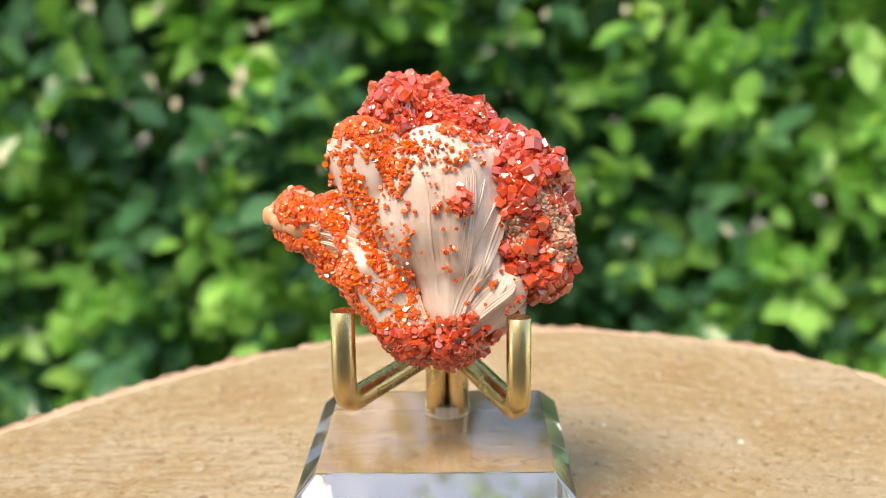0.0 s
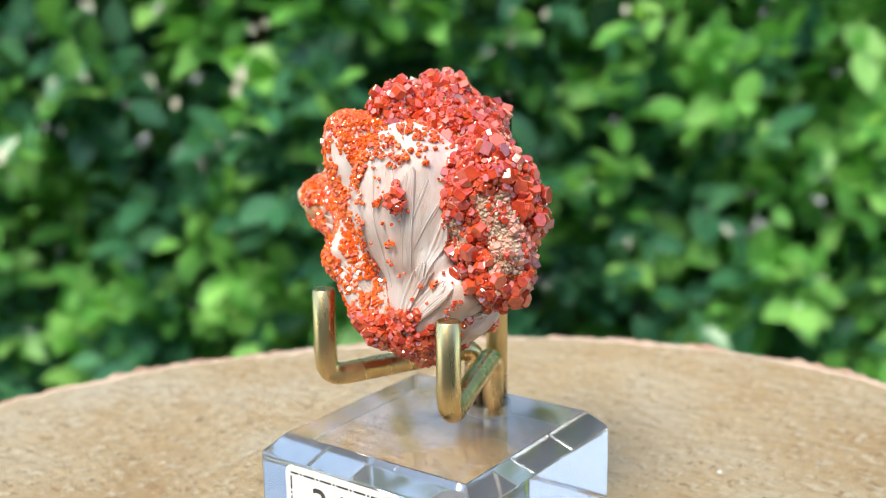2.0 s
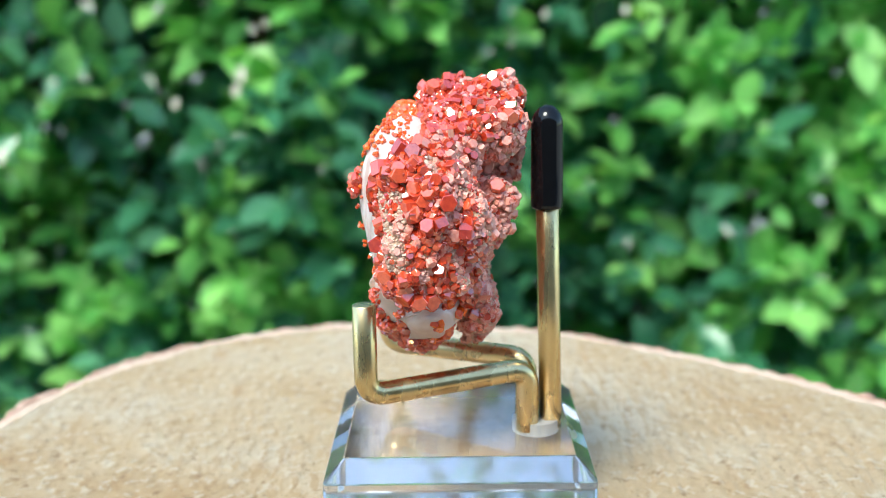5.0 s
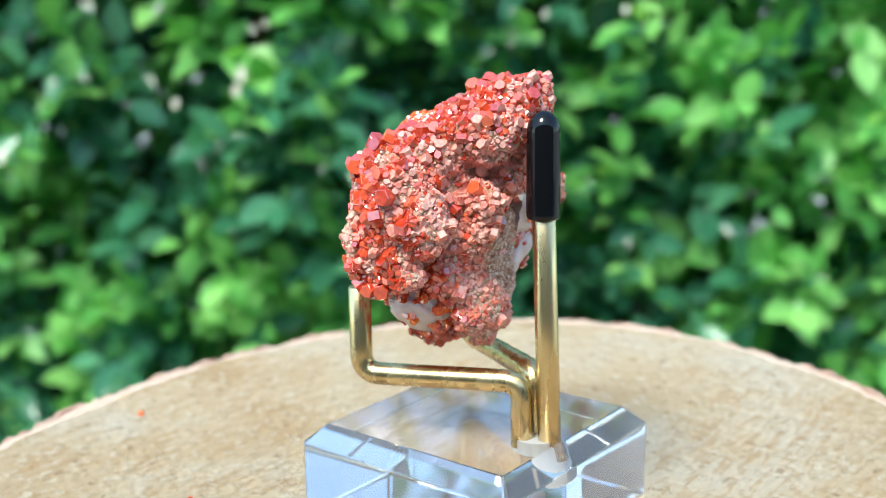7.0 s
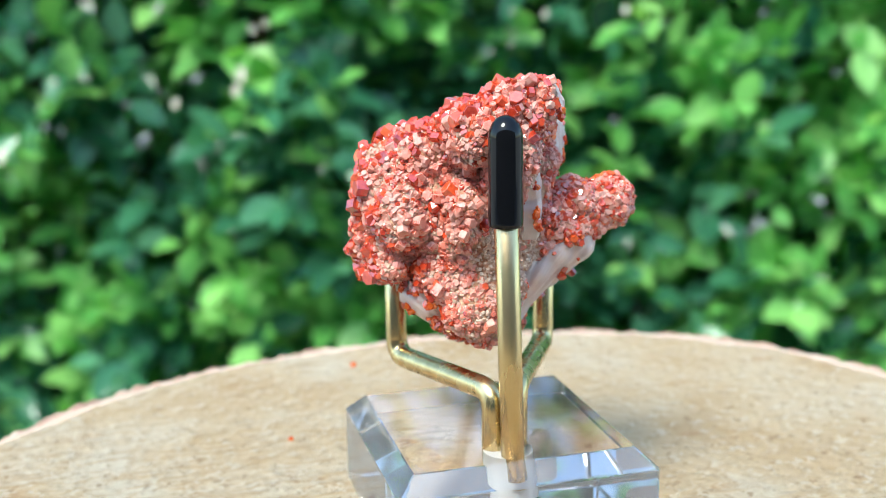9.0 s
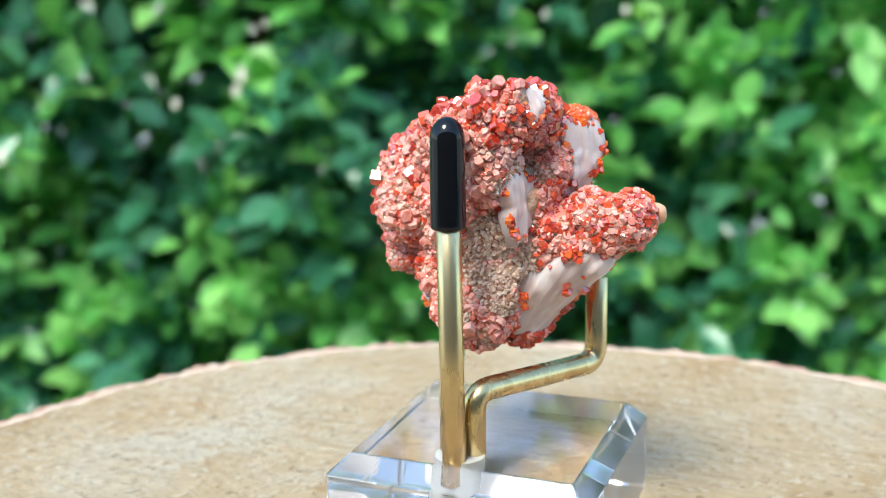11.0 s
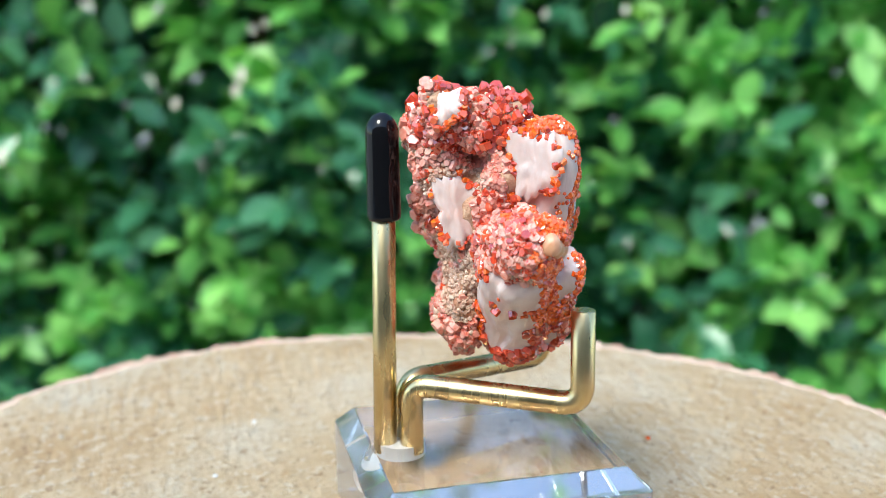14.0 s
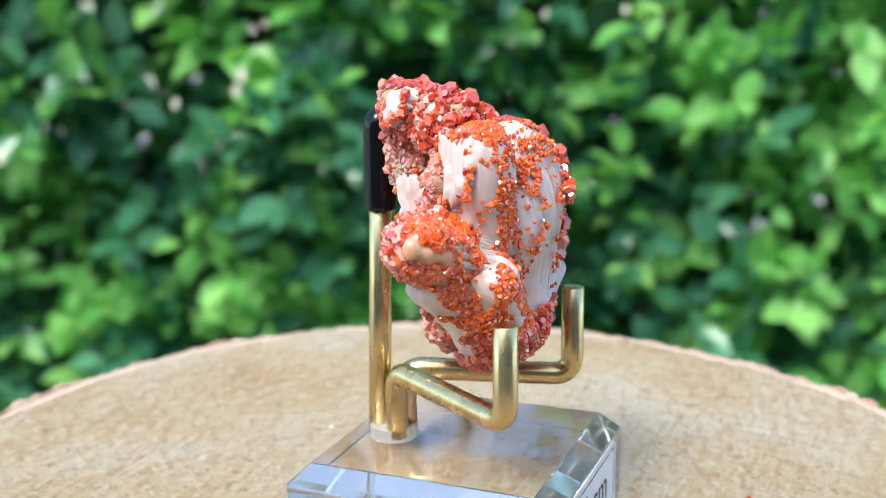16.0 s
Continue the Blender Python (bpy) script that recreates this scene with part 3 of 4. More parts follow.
def normals_of(f, p):
    e = 0.35
    g = np.stack([f(p + np.array(d)) - f(p - np.array(d)) for d in ((e, 0, 0), (0, e, 0), (0, 0, e))], 1)
    return g / (np.linalg.norm(g, axis=1)[:, None] + 1e-9)


def spread(rng, verts, faces, count):
    a, b, c, d = (verts[faces[:, i]] for i in range(4))
    area = np.linalg.norm(np.cross(c - a, d - b), axis=1)
    pick = rng.choice(len(faces), count, p=area / area.sum())
    u, w = rng.rand(count, 1), rng.rand(count, 1)
    return a[pick] * (1 - u) * (1 - w) + b[pick] * u * (1 - w) + c[pick] * u * w + d[pick] * (1 - u) * w


PRISM_FACES = [(5, 4, 3, 2, 1, 0), (12, 13, 14, 15, 16, 17)] + [(k + o, (k + 1) % 6 + o, (k + 1) % 6 + o + 6, k + o + 6) for o in (0, 6) for k in range(6)]


def prisms(rng, p, n, size, tall, lean):
    """Six-sided tablets at the rows of p that grow along n: 18 vertices each."""
    k = len(p)
    ax = n + rng.normal(0, 1, (k, 3)) * np.reshape(lean, (-1, 1))
    ax /= np.linalg.norm(ax, axis=1)[:, None]
    s = np.cross(ax, rng.normal(0, 1, (k, 3)))
    s /= np.linalg.norm(s, axis=1)[:, None]
    t = np.cross(ax, s)
    a = np.arange(6) * math.pi / 3
    wide = 1 + rng.uniform(-0.16, 0.16, (k, 6))
    size, tall = np.reshape(size, (-1, 1, 1)) * np.ones((k, 1, 1)), np.reshape(tall, (-1, 1, 1))
    hexa = ((np.cos(a) * wide)[:, :, None] * s[:, None] + (np.sin(a) * wide)[:, :, None] * t[:, None]) * size
    up = ax[:, None] * size * tall
    o = p[:, None]
    return np.concatenate([o + hexa - up * 0.7, o + hexa + up * 0.88, o + hexa * 0.9 + up], 1)


def crystals(name, rng, rows, material, parent, label):
    """rows: place, normal, size, height to width, lean."""
    p, n = np.array([r[0] for r in rows]), np.array([r[1] for r in rows])
    rest = np.array([r[2:] for r in rows], float)
    vs = prisms(rng, p, n, rest[:, 0], rest[:, 1], rest[:, 2]).reshape(-1, 3)
    fs = [tuple(i + o for i in f) for o in range(0, len(vs), 18) for f in PRISM_FACES]
    ob = part(name, mesh_of(name, vs * MM, fs, material), material, parent, label)
    return tagged(ob, kind="stuff")


def front_of(f):
    """A lookup of how far out (y, mm) the front of f lies at x, z."""
    xs, zs, ys = np.arange(-28, 16, 0.5), np.arange(22, 62, 0.5), np.arange(-18, 2, 0.25)
    gx, gz, gy = np.meshgrid(xs, zs, ys, indexing="ij")
    hit = f(np.stack([gx, gy, gz], -1).reshape(-1, 3)).reshape(gx.shape) < 0
    y = np.where(hit.any(2), ys[hit.argmax(2)], -6.0)
    for _ in range(3):
        y = (y + np.roll(y, 1, 0) + np.roll(y, -1, 0) + np.roll(y, 1, 1) + np.roll(y, -1, 1)) / 5

    def at(x, z):
        i, j = np.clip((x + 28) / 0.5, 0, len(xs) - 2), np.clip((z - 22) / 0.5, 0, len(zs) - 2)
        a, b = i.astype(int), j.astype(int)
        u, w = i - a, j - b
        return (y[a, b] * (1 - u) + y[a + 1, b] * u) * (1 - w) + (y[a, b + 1] * (1 - u) + y[a + 1, b + 1] * u) * w
    return at


def blade(rng, at, x0, z0, x1, z1, w0, w1, lift, tilt, sway=0.0):
    """A thin barite blade that lies on the front, from its root to its broken tip; tilt raises one long edge."""
    ns, nw = 22, 7
    d = np.array((x1 - x0, z1 - z0))
    ln = np.hypot(*d)
    d /= ln
    side = np.array((d[1], -d[0]))
    jag = np.cumsum(rng.uniform(-0.05, 0.05, nw + 1))
    jag -= jag.max()
    low = rng.uniform(0, 0.06, nw + 1)
    j, i = np.meshgrid(np.arange(nw + 1), np.arange(ns + 1))
    u = low[j] + (1 + jag[j] - low[j]) * i / ns
    x = j / nw * 2.0 - 1
    w = (w0 + (w1 - w0) * u) * (1 - 0.65 * np.clip((u - 0.65) / 0.35, 0, 1) ** 1.5)
    off = x * w + sway * np.sin(math.pi * u)
    px, pz = x0 + d[0] * ln * u + side[0] * off, z0 + d[1] * ln * u + side[1] * off
    rid = 0.05 * np.sin(j * 2.7 + x0 * 5) + 0.04 * np.sin(j * 5.1 + z1)
    py = at(px, pz) - lift * (0.25 + 0.75 * np.clip(u, 0, 1)) - tilt * (x * 0.5 + 0.5) + 0.10 * x * x + rid
    top = np.stack([px, py, pz], -1).reshape(-1, 3)
    low_side = top + np.array((0, 1.0, 0)) * (lift + abs(tilt) + 0.25)
    m = (ns + 1) * (nw + 1)
    fs = []
    for a in range(ns):
        for b in range(nw):
            k = a * (nw + 1) + b
            q = (k, k + nw + 1, k + nw + 2, k + 1)
            fs += [q, tuple(m + c for c in q[::-1])]
    loop = list(range(nw)) + [a * (nw + 1) + nw for a in range(ns)] + [ns * (nw + 1) + b for b in range(nw, 0, -1)] + [a * (nw + 1) for a in range(ns, 0, -1)]
    fs += [(a, b, m + b, m + a) for a, b in zip(loop, loop[1:] + loop[:1])]
    return np.concatenate([top, low_side]), fs


def plate(rng, c, face, up, wide, tall, thick):
    """An uneven flat barite plate about c (mm) that faces one way, its outline broken."""
    face = Vector(face).normalized()
    up = (Vector(up) - face * Vector(up).dot(face)).normalized()
    side = np.array(up.cross(face))
    c, f, u = np.array(c, float), np.array(face), np.array(up)
    seg, rings = 44, 12
    r = 1 + 0.14 * np.sin(np.arange(seg) * 2 * math.pi / seg * 3 + 1) + rng.uniform(-0.17, 0.17, seg)
    vs = [c + f * thick * 0.5]
    for k in range(1, rings + 1):
        for a in range(seg):
            t = 2 * math.pi * a / seg
            e = (abs(math.cos(t)) ** 4 + abs(math.sin(t)) ** 4) ** -0.25
            q = k / rings * r[a] * e
            dx, dz = math.cos(t) * wide * q, math.sin(t) * tall * q
            vs.append(c + side * dx + u * dz + f * (thick * (0.5 - 0.35 * (k / rings) ** 6) + 0.12 * math.sin(dx * 2.3 + 1) + 0.06 * math.sin(dx * 6)))
    vs = np.array(vs)
    vs += f * (0.45 * np.abs(vnoise(fanwise(vs), 1.5)) + 0.2 * vnoise(vs, 1.2))[:, None]
    vs = list(vs) + [v - f * thick for v in vs[-seg:]]
    fs = [(0, 1 + a, 1 + (a + 1) % seg) for a in range(seg)]
    for k in range(rings):
        o = 1 + k * seg
        fs += [(o + a, o + seg + a, o + seg + (a + 1) % seg, o + (a + 1) % seg) for a in range(seg)]
    fs.append(tuple(1 + rings * seg + a for a in range(seg)))
    return np.array(vs), fs


def build_mineral():
    rng = np.random.RandomState(11)
    mi = new("mineral_specimen")
    tagged(mi, "orange red vanadinite crystals on pinkish white barite blades", "mineral")
    shells = {}
    for key, f, lo, hi, step, name, material, label in (
            ("rock", f_matrix, (-28, -13, 21), (17, 10, 64), 0.40, "matrix_rock", MATRIX, "rough beige and pinkish matrix rock"),
            ("lobe", f_lobe, (-19, -14, 36), (-3, 2, 60), 0.30, "barite_lobe", BARITE, "white striated barite lobe"),
            ("keel", f_keel, (-22, -14, 20), (10, 4, 45), 0.30, "barite_foot", BARITE, "white barite foot of the fan"),
            ("core", f_core, (-15, -16, 24), (11, 2, 58), 0.30, "barite_core", BARITE, "pinkish white striated barite core"),
            ("knob", f_knob, (-29, -9, 38), (-17, 1, 49), 0.3, "barite_knob", KNOB, "tan rounded barite knob")):
        v, q = surface(f, lo, hi, step)
        part(name, mesh_of(name, v * MM, q, material, True), material, mi, label)
        shells[key] = (f, v, q)
    fields = {k: s[0] for k, s in shells.items()}

    # blades of the fan, lying on the front
    at = front_of(lambda p: np.minimum(np.minimum(f_core(p), f_keel(p)), np.minimum(f_lobe(p), f_matrix(p))))
    fans = []
    for k in range(5):
        u = k / 4
        fans.append((-5.2 + 4.6 * u, 35.0 + rng.uniform(-0.5, 1.5), -8.0 + 7.4 * u, 52.6 + rng.uniform(-2.5, 1.2), 1.0, rng.uniform(1.5, 2.2), 0.05 + 0.2 * rng.rand(), rng.uniform(0.0, 0.25), rng.uniform(-0.5, 0.5)))
    for u in rng.permutation(8) / 7.0:
        fans.append((-0.9 + 2.4 * u + rng.uniform(-0.3, 0.3), 36.4 + rng.uniform(-1.0, 5.0), 0.4 + 5.0 * u, 51.8 - 1.8 * u + rng.uniform(-6.0, 0.8), 0.25, rng.uniform(0.4, 1.2), 0.05 + 0.4 * rng.rand(), rng.uniform(-0.2, 0.4), rng.uniform(-0.1, 0.4)))
    for u in rng.permutation(11) / 10.0:
        fans.append((-3.0 + 1.5 * u, 27.4 + 2.5 * rng.rand(), -1.6 + 10.2 * u ** 0.85 + rng.uniform(-0.6, 0.6), 39.6 - 6.0 * u ** 1.6 + rng.uniform(-2.6, 1.0), 0.25, rng.uniform(0.5, 1.4), 0.1 + 0.7 * rng.rand(), rng.uniform(-0.3, 0.4), rng.uniform(-0.6, 0.2)))
    for u in rng.permutation(8) / 7.0:
        fans.append((-4.9 - 0.7 * u, 30.0 + 2 * rng.rand(), -8.0 - 4.8 * u, 40.0 - 3.0 * u + rng.uniform(-2, 0.6), 0.25, rng.uniform(0.4, 0.9), 0.05 + 0.4 * rng.rand(), rng.uniform(-0.1, 0.35), rng.uniform(-0.1, 0.4)))
    for u in rng.permutation(7) / 6.0:
        fans.append((-8.3 - 2.6 * rng.rand(), 37.8 + 2.6 * u, -19.6 + 3 * u + rng.uniform(-2.5, 2.0), 41.0 + 3.4 * u, 0.25, rng.uniform(0.35, 0.7), 0.12, 0.2, 0.2))
    for f in fans:
        vs, fs = blade(rng, at, *f)
        part("barite_blade", mesh_of("barite_blade", vs * MM, fs, BARITE), BARITE, mi)
    # white plates that show on the back and flank
    rims, kept_clear = [], []
    for c, face, up, wide, tall, thick in (((-8.3, 3.1, 45.2), (-0.93, 0.36, 0.05), (0.1, 0.15, 1), 2.6, 4.4, 1.8),
                                           ((-10.4, 4.5, 57.8), (-0.8, 0.5, 0.35), (0.3, 0.2, 1), 2.0, 2.0, 1.8),
                                           ((-14.3, -5.0, 51.2), (-0.84, 0.54, 0.02), (0.1, 0.1, 1), 3.0, 4.0, 1.4)):
        vs, fs = plate(rng, c, face, up, wide, tall, thick)
        part("barite_plate", mesh_of("barite_plate", vs * MM, fs, BARITE, True), BARITE, mi, "smooth white barite plate")
        nf = np.array(Vector(face).normalized())
        kept_clear.append((np.array(c), nf, min(wide, tall) * 0.92, max(wide, tall) * 0.92))
        edge = vs[-88:-44]
        for _ in range(120):
            k = rng.randint(44)
            p = edge[k] + (np.array(c) - edge[k]) * abs(rng.normal(0.02, 0.08)) + rng.normal(0, 0.12, 3)
            if vnoise(p[None], 1.8)[0] > -0.25:
                rims.append((p, nf))

    # crystals: which kind and how large, by place on the surface
    out = {"fine": [], "red": [], "dusty": [], "grain": []}
    tablets = []

    def put(kind, p, n, a, b, tall=(0.7, 1.4), lean=0.8, sink=0.0):
        out[kind].append((p - n * sink, n, rng.uniform(a, b), rng.uniform(*tall), lean))

    for key, count in (("rock", 60000), ("lobe", 11000), ("keel", 17000), ("core", 14000), ("knob", 1200)):
        f, v, q = shells[key]
        pts = spread(rng, v, q, count)
        bare = np.ones(count, bool)
        for other, g in fields.items():
            if other != key:
                bare &= g(pts) > -0.1
        for c, nf, wide, tall in kept_clear:
            d = pts - c
            along = d @ nf
            across = np.linalg.norm(d - along[:, None] * nf - d[:, 2:] * np.array((0, 0, 1.0)), axis=1)
            bare &= ~((across < wide) & (np.abs(d[:, 2]) < tall) & (along > -1.5) & (along < 2.5))
        pts = pts[bare]
        nor = normals_of(f, pts)
        patch, fleck, rows = vnoise(pts, 3.5), vnoise(pts + 50, 1.5), vnoise(fanwise(pts, 0.3), 1.5)
        for p, n, s, fl, ro in zip(pts, nor, patch, fleck, rows):
            x, y, z = p
            r = rng.rand()
            if key == "knob":
                if x > -23.4 and (n[1] > 0.1 or n[2] > 0.4) and r < 0.5:
                    put("red" if rng.rand() < 0.5 else "fine", p, n, 0.2, 0.5)
            elif key == "lobe":
                if n[0] * -0.80 + n[1] * 0.60 > 0.75:
                    if fl > 0.62 and r < 0.3:
                        put("fine", p, n, 0.15, 0.35)
                elif z > 54.5 or (n[1] < -0.1 and ro * 0.8 + 0.6 * fl + rng.normal(0, 0.25) > (0.12 if x > -15.0 else 0.5) + 0.6 * max(0.0, -n[0] - 0.25)):
                    put("fine", p, n, 0.12, 0.32, (0.7, 1.4), 0.8)
            elif key == "keel":
                if n[1] < -0.1 and x < 0.5:
                    if z < 30.5 and r < 0.55 and fl > -0.5:
                        put("red", p, n, 0.25, 0.62)
                    elif ro + 0.6 * fl + rng.normal(0, 0.2) > -0.12 + 0.7 * max(0.0, -n[0] - 0.2) and r < 0.7:
                        put("fine", p, n, 0.13, 0.38, (0.7, 1.3), 0.8)
                elif z < 26.6 and r < 0.4:
                    put("red", p, n, 0.25, 0.6)
                elif fl > 0.42 and s > -0.2 and r < 0.35:
                    put("red" if rng.rand() < 0.5 else "fine", p, n, 0.25, 0.62)
            elif key == "core":
                if z < 28.6:
                    if r < 0.55:
                        put("red", p, n, 0.3, 0.65)
                elif n[1] < 0.3:
                    edge = 0.85 - 0.075 * max(0, z - 46) - (0.75 if x < -6.6 else 0) - (0.35 if x > 4.2 else 0) - (0.3 if 34.5 < z < 37.5 and x < 0 else 0)
                    if ro * 0.6 + fl * 0.5 + rng.normal(0, 0.3) > edge and r < 0.6:
                        put("fine" if x < 4 else "red", p - np.array((0, 0.45, 0)), n, 0.12, 0.30, (0.7, 1.3), 0.8)
            elif x < -10.0 and z < 47.5:                      # the arm
                if n[1] > 0.15:
                    if n[2] > -0.75 and s > -0.6 and r < 0.22:
                        put("red" if rng.rand() < 0.45 else "dusty", p, n, 0.28, 0.62, (0.6, 1.1), 0.6)
                    elif r < 0.5:
                        put("grain", p, n, 0.10, 0.26)
                elif ro + 0.5 * fl > -0.30 and r < 0.8:
                    put("red" if rng.rand() < 0.12 else "fine", p, n, 0.13, 0.38, (0.7, 1.3), 0.8)
            elif x > 4.0 and z < 53.5 and n[1] < 0.35:        # the cluster beside the fan
                strip = abs(x - (12.4 - 0.16 * abs(z - 41) - 0.1 * (z - 41))) < 2.0 and y < -7 and 38.0 < z < 48.0
                strip |= (x - 6.2) ** 2 / 3 + (z - 42.5) ** 2 / 4 < 1 and y < -6
                if strip:
                    if r < 0.4:
                        put("grain", p, n, 0.10, 0.24)
                    elif r < 0.46:
                        put("red" if fl > 0 else "dusty", p, n, 0.2, 0.5, (0.5, 1.0), 0.9)
                elif r < 0.20:
                    put("red", p, n, 0.20, 0.60, (0.7, 1.6), 1.0)
                elif r < 0.222 and fl > -0.2:
                    tablets.append(("red", p, n, rng.uniform(0.55, 1.1) if x > 6 else rng.uniform(0.5, 0.85)))
            elif z > 52.5:                                    # the crest
                dull = n[1] > 0.3 and rng.rand() < 0.65
                if r < 0.20:
                    put("dusty" if dull else "red", p, n, 0.18, 0.52, (0.7, 1.6), 1.0)
                elif r < 0.214:
                    tablets.append(("dusty" if dull else "red", p, n, rng.uniform(0.5, 0.9)))
                elif r < 0.28 and dull:
                    put("grain", p, n, 0.12, 0.3)
            elif n[1] > -0.1 or y > -3:                       # the rough back
                crumbly = (x + 5.5) ** 2 / 26 + (z - 37.0) ** 2 / 42 < 1 + 0.5 * s or (x + 9) ** 2 / 8 + (z - 45) ** 2 / 30 < 1
                if crumbly:
                    if r < 0.38:
                        put("grain", p, n, 0.10, 0.30)
                    elif r < 0.42 and fl > 0.25:
                        put("dusty", p, n, 0.25, 0.5)
                elif r < 0.20:
                    put("dusty" if rng.rand() < 0.95 else "red", p, n, 0.14, 0.50, (0.6, 1.5), 1.2)
                elif r < 0.207 and s > -0.35:
                    tablets.append(("red" if rng.rand() < 0.15 else "dusty", p, n, rng.uniform(0.5, 1.0)))
                elif r < 0.40 and s < 0.2:
                    put("grain", p, n, 0.12, 0.32)
            elif r < 0.3:
                put("fine", p, n, 0.18, 0.45)
    for p, n in rims:
        put("red" if rng.rand() < 0.5 else "fine", p, n, 0.2, 0.5, (0.6, 1.1), 0.9)
    # one tight cluster on the white blades
    for _ in range(30):
        c = np.array((-0.2, 0.0, 46.9)) + rng.normal(0, 1, 3) * (0.55, 0.2, 0.85)
        c[1] += at(c[:1], c[2:])[0] - 0.9
        put("red", c, np.array((0, -1.0, 0.1)), 0.3, 0.65)
    # red crystals among the roots of the lower fan
    for f in fans[13:24]:
        for _ in range(8):
            u = 0.02 + 0.4 * rng.rand() ** 1.6
            x, z = f[0] + (f[2] - f[0]) * u + rng.normal(0, 0.4), f[1] + (f[3] - f[1]) * u + rng.normal(0, 0.4)
            put("red", np.array((x, at(np.array([x]), np.array([z]))[0] - 0.5, z)), np.array((0, -1.0, -0.1)), 0.22, 0.55)
    crystals("orange_crust", rng, out["fine"], ORANGE, mi, "fine sparkling orange crystals")
    crystals("red_crust", rng, out["red"], RED, mi, "glassy deep red crystals")
    crystals("dusty_crust", rng, out["dusty"], DUSTY, mi, "dull pinkish crystals dusted with matrix")
    crystals("matrix_grain", rng, out["grain"], GRAIN, mi, "crumbly beige matrix grains")
    # the large tablets, one by one
    shapes = {}
    for kind, material in (("red", RED), ("dusty", DUSTY)):
        one = np.zeros((1, 3))
        shapes[kind] = [mesh_of("crystal", prisms(rng, one, one + np.array((0, 0, 1.0)), 1.0, rng.uniform(0.5, 1.1), 0.0)[0] * MM, PRISM_FACES, material) for _ in range(6)]
    rng.shuffle(tablets)
    for k, (kind, p, n, size) in enumerate(tablets[:300]):
        ob = part("crystal", shapes[kind][k % 6], None, mi)
        ax = Vector(n) * 0.9 + Vector(rng.normal(0, 0.6, 3))
        turn = ax.to_track_quat("Z", "Y") @ Euler((0, 0, rng.uniform(0, 6))).to_quaternion()
        ob.matrix_basis = Matrix.LocRotScale((Vector(p) + Vector(n) * 0.42 * size) * MM, turn, (size,) * 3)
    return mi


# ---------------------------------------------------------------- hedge
LEAF_V = [(0, 0, 0), (0.22, 0.24, 0.06), (0.29, 0.52, 0.08), (0.18, 0.80, 0.05), (0, 1.0, -0.05), (-0.18, 0.80, 0.05), (-0.29, 0.52, 0.08), (-0.22, 0.24, 0.06), (0, 0.3, -0.01), (0, 0.65, 0.0)]
LEAF_F = [(0, 1, 8), (1, 2, 9, 8), (2, 3, 4, 9), (0, 8, 7), (8, 9, 6, 7), (9, 4, 5, 6)]


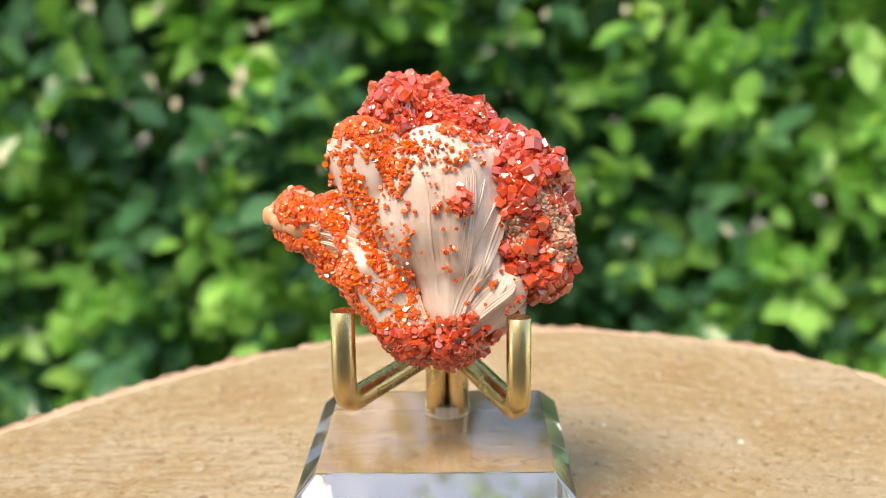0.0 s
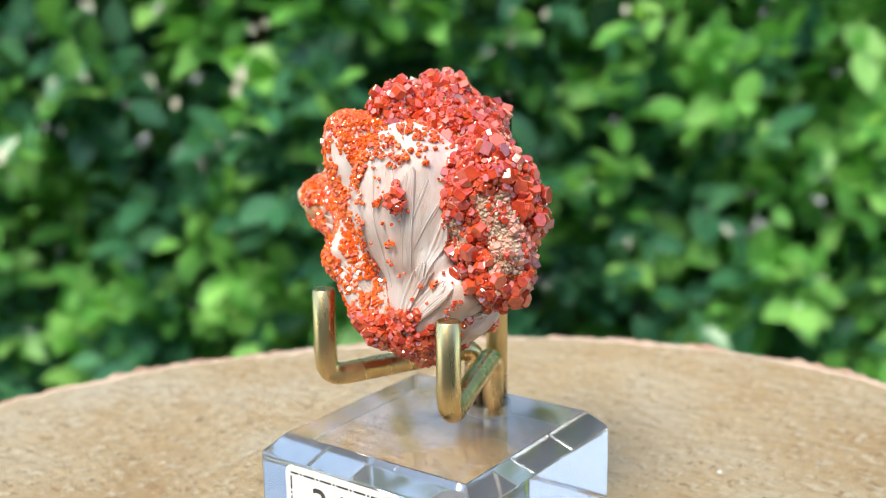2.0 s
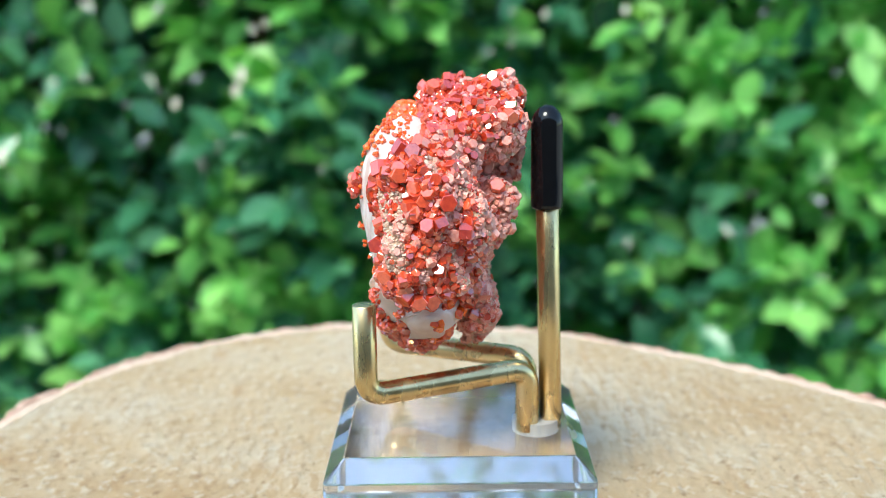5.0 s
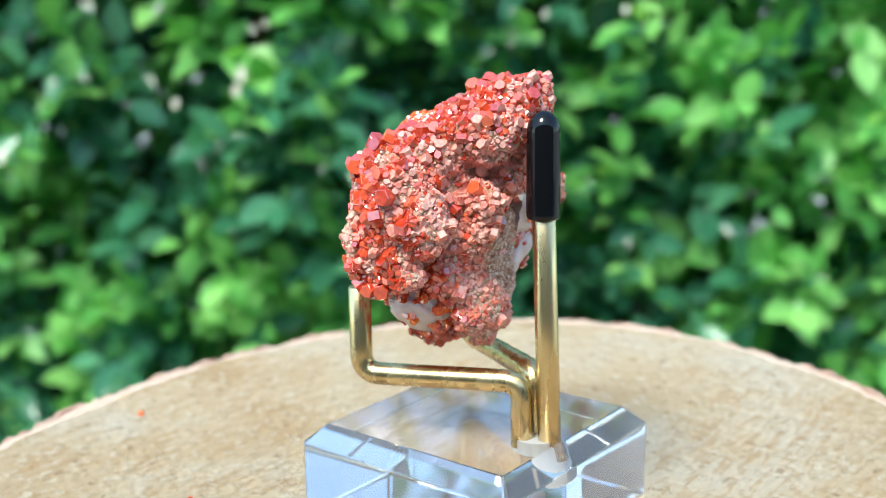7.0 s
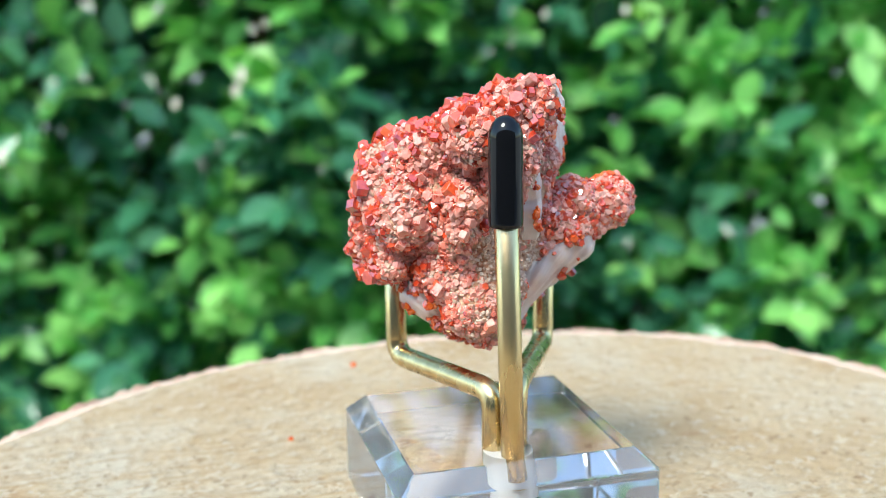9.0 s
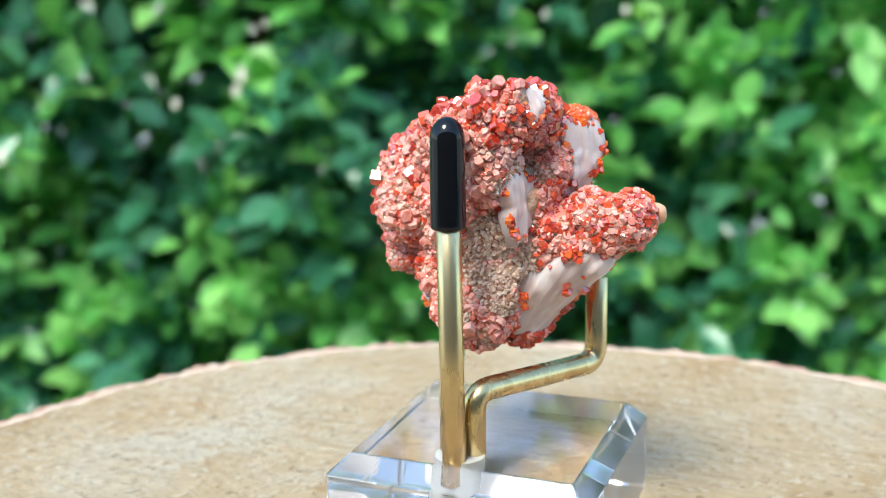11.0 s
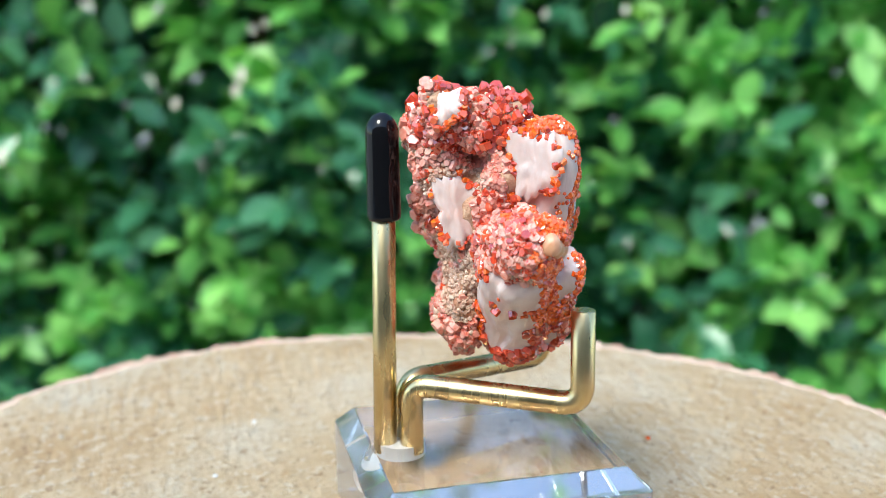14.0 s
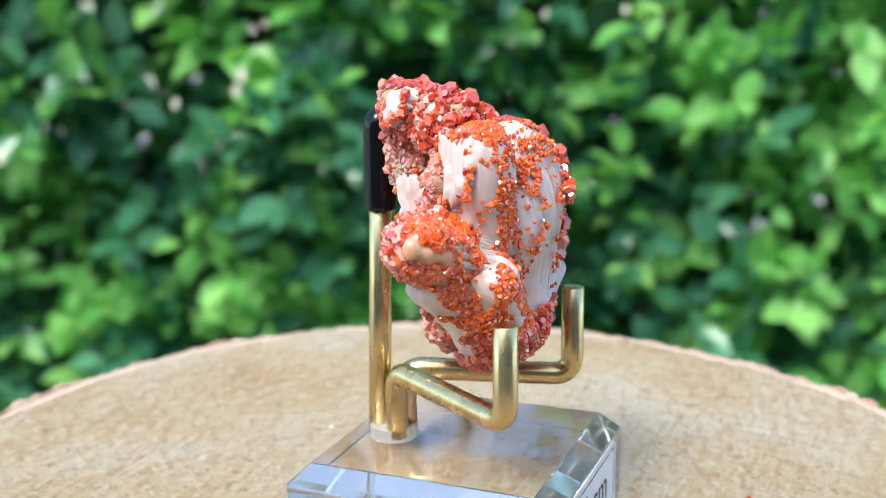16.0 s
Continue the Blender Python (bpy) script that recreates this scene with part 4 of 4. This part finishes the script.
def build_hedge():
    rng = random.Random(21)
    h = new("hedge")
    tagged(h, "dense green hedge with glossy dark and fresh leaves", "hedge")
    lists = {"dark": [], "new": []}

    def sprig(x, y, z, fresh, near):
        d = Vector((rng.gauss(0, 0.55), -0.75 if near else rng.uniform(-0.9, 0.2), rng.gauss(0.35, 0.5))).normalized()
        side = d.orthogonal().normalized()
        up = d.cross(side)
        ln = rng.uniform(0.05, 0.10)
        n = rng.randint(6, 10)
        for k in range(n):
            s = k / (n - 1)
            a = k * 2.4 + rng.uniform(-0.4, 0.4)
            p = Vector((x, y, z)) + d * ln * s
            o = (side * math.cos(a) + up * math.sin(a)) * (1.0 - 0.5 * s) + d * (0.35 + 0.6 * s)
            o.normalize()
            nrm = (d * 0.8 + Vector((0, -0.2, 0.9)) + Vector((rng.gauss(0, 0.4), rng.gauss(0, 0.4), rng.gauss(0, 0.4))))
            nrm = (nrm - o * nrm.dot(o)).normalized()
            size = rng.uniform(0.021, 0.040) * (0.95 if fresh else 1.0)
            rot = Matrix((o.cross(nrm), o, nrm)).transposed()
            lists["new" if fresh else "dark"].append((p, rot, size))

    # close rows of sprigs within the part that is looked at, sparser beyond
    for _ in range(3400):
        x, z = rng.uniform(-0.52, 0.52), rng.uniform(-0.48, 0.24)
        depth = rng.random() ** 1.2 * 0.42
        y = 0.72 + depth + 0.06 * noise.noise((x * 5, z * 5, 0))
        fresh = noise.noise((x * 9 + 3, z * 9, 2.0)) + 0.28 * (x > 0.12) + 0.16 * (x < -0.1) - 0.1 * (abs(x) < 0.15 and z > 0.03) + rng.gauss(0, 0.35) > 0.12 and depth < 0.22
        sprig(x, y, z, fresh, depth < 0.12)
    for _ in range(3600):
        x, z = rng.uniform(-1.6, 1.6), rng.uniform(-0.74, 0.95)
        if abs(x) < 0.5 and -0.46 < z < 0.22:
            continue
        sprig(x, 0.76 + rng.random() * 0.3, z, rng.random() < 0.3, True)
    for _ in range(420):
        sprig(rng.uniform(-0.75, 0.75), rng.uniform(1.12, 1.24), rng.uniform(-0.7, 0.3), False, False)
        for q, (a, b, c) in enumerate(lists["dark"][-6:]):
            lists["dark"][-6 + q] = (a, b, c * 1.9)
    shared = {}
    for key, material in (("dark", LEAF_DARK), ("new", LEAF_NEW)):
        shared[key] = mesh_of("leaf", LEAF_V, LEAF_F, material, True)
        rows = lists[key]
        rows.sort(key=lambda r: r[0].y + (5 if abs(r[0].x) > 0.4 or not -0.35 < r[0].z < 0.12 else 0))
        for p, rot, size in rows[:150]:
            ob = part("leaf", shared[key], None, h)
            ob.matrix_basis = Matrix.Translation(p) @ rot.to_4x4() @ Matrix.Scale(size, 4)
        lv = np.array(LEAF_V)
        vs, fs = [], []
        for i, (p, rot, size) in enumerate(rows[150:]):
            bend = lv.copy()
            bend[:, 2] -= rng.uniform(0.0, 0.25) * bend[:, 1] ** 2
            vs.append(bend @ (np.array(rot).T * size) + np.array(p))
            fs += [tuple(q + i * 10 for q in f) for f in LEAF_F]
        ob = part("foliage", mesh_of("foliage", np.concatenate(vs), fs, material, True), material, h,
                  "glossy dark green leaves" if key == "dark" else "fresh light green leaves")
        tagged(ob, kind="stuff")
    for k in range(26):
        x = rng.uniform(-1.5, 1.5)
        pts = [Vector((x, 0.95 + rng.uniform(-0.1, 0.1), -0.76))]
        for s in range(5):
            pts.append(pts[-1] + Vector((rng.gauss(0, 0.07), rng.gauss(0, 0.03), 0.32)))
        part("stem", tube(pts, rng.uniform(0.004, 0.010), 7, 2, 0.05), TWIG, h, "brown woody stem")
    # pale leaf shapes added in place of sky glints through the hedge
    glint_mesh = mesh_of("dry_leaf", LEAF_V, LEAF_F, LEAF_GLINT, True)
    for x, z, s in ((-0.138, 0.050, 0.011), (-0.147, 0.046, 0.011), (0.036, 0.056, 0.011), (0.058, 0.054, 0.011), (0.114, 0.056, 0.011), (0.034, 0.040, 0.016),
                    (-0.162, 0.002, 0.016), (-0.158, 0.012, 0.020), (-0.206, -0.006, 0.013), (-0.336, -0.045, 0.022), (-0.215, 0.060, 0.016)):
        ob = part("dry_leaf", glint_mesh, None, h, "pale leaf shape standing in for a glint of light")
        ob.matrix_basis = pose(x, 0.66, z, 55, 0, rng.uniform(-40, 40)) @ Matrix.Scale(s * 0.7, 4)
    return h


def build_crumbs():
    rng = np.random.RandomState(4)
    made = []
    for x, y, size, material, label in ((2.5, -69.4, 0.55, ORANGE, "tiny orange crystal crumb lying on the wood"), (19.5, -35.4, 0.4, ORANGE, "tiny orange crystal crumb lying on the wood"),
                                        (23.0, 33.4, 0.35, PAPER, "tiny pale chip lying on the wood"), (44.0, 26.0, 0.35, PAPER, "tiny pale chip lying on the wood")):
        v = prisms(rng, np.array([(x, y, size * 0.2)]), np.array([(0, 0, 1.0)]), size, 0.8, 0.25)[0]
        me = mesh_of("crumb", v * MM, PRISM_FACES, material)
        made.append(tagged(part("crumb", me, material, None), label, "crumb", "crumbs on the wood"))
    return made


build_ground()
build_unseen_wall()
turntable = build_table()
log_slice = build_slice()
stand = build_stand()
mineral = build_mineral()
crumbs = build_crumbs()
build_hedge()


# ---------------------------------------------------------------- turning
def motions():
    at = (0.0, 2.0, 4.0, 6.5, 9.0, 11.5, 14.0, 16.0)
    turn = (0.0, 34.9, 69.9, 118.4, 163.6, 209.7, 255.6, 291.6)
    rows = [(float(t), pose(0, 0, 0, 0, 0, -float(np.interp(t, at, turn)))) for t in np.arange(0, 16.01, 1.0)]
    for thing in (turntable, log_slice, stand, mineral, *crumbs):
        walk(thing, rows)


motions()
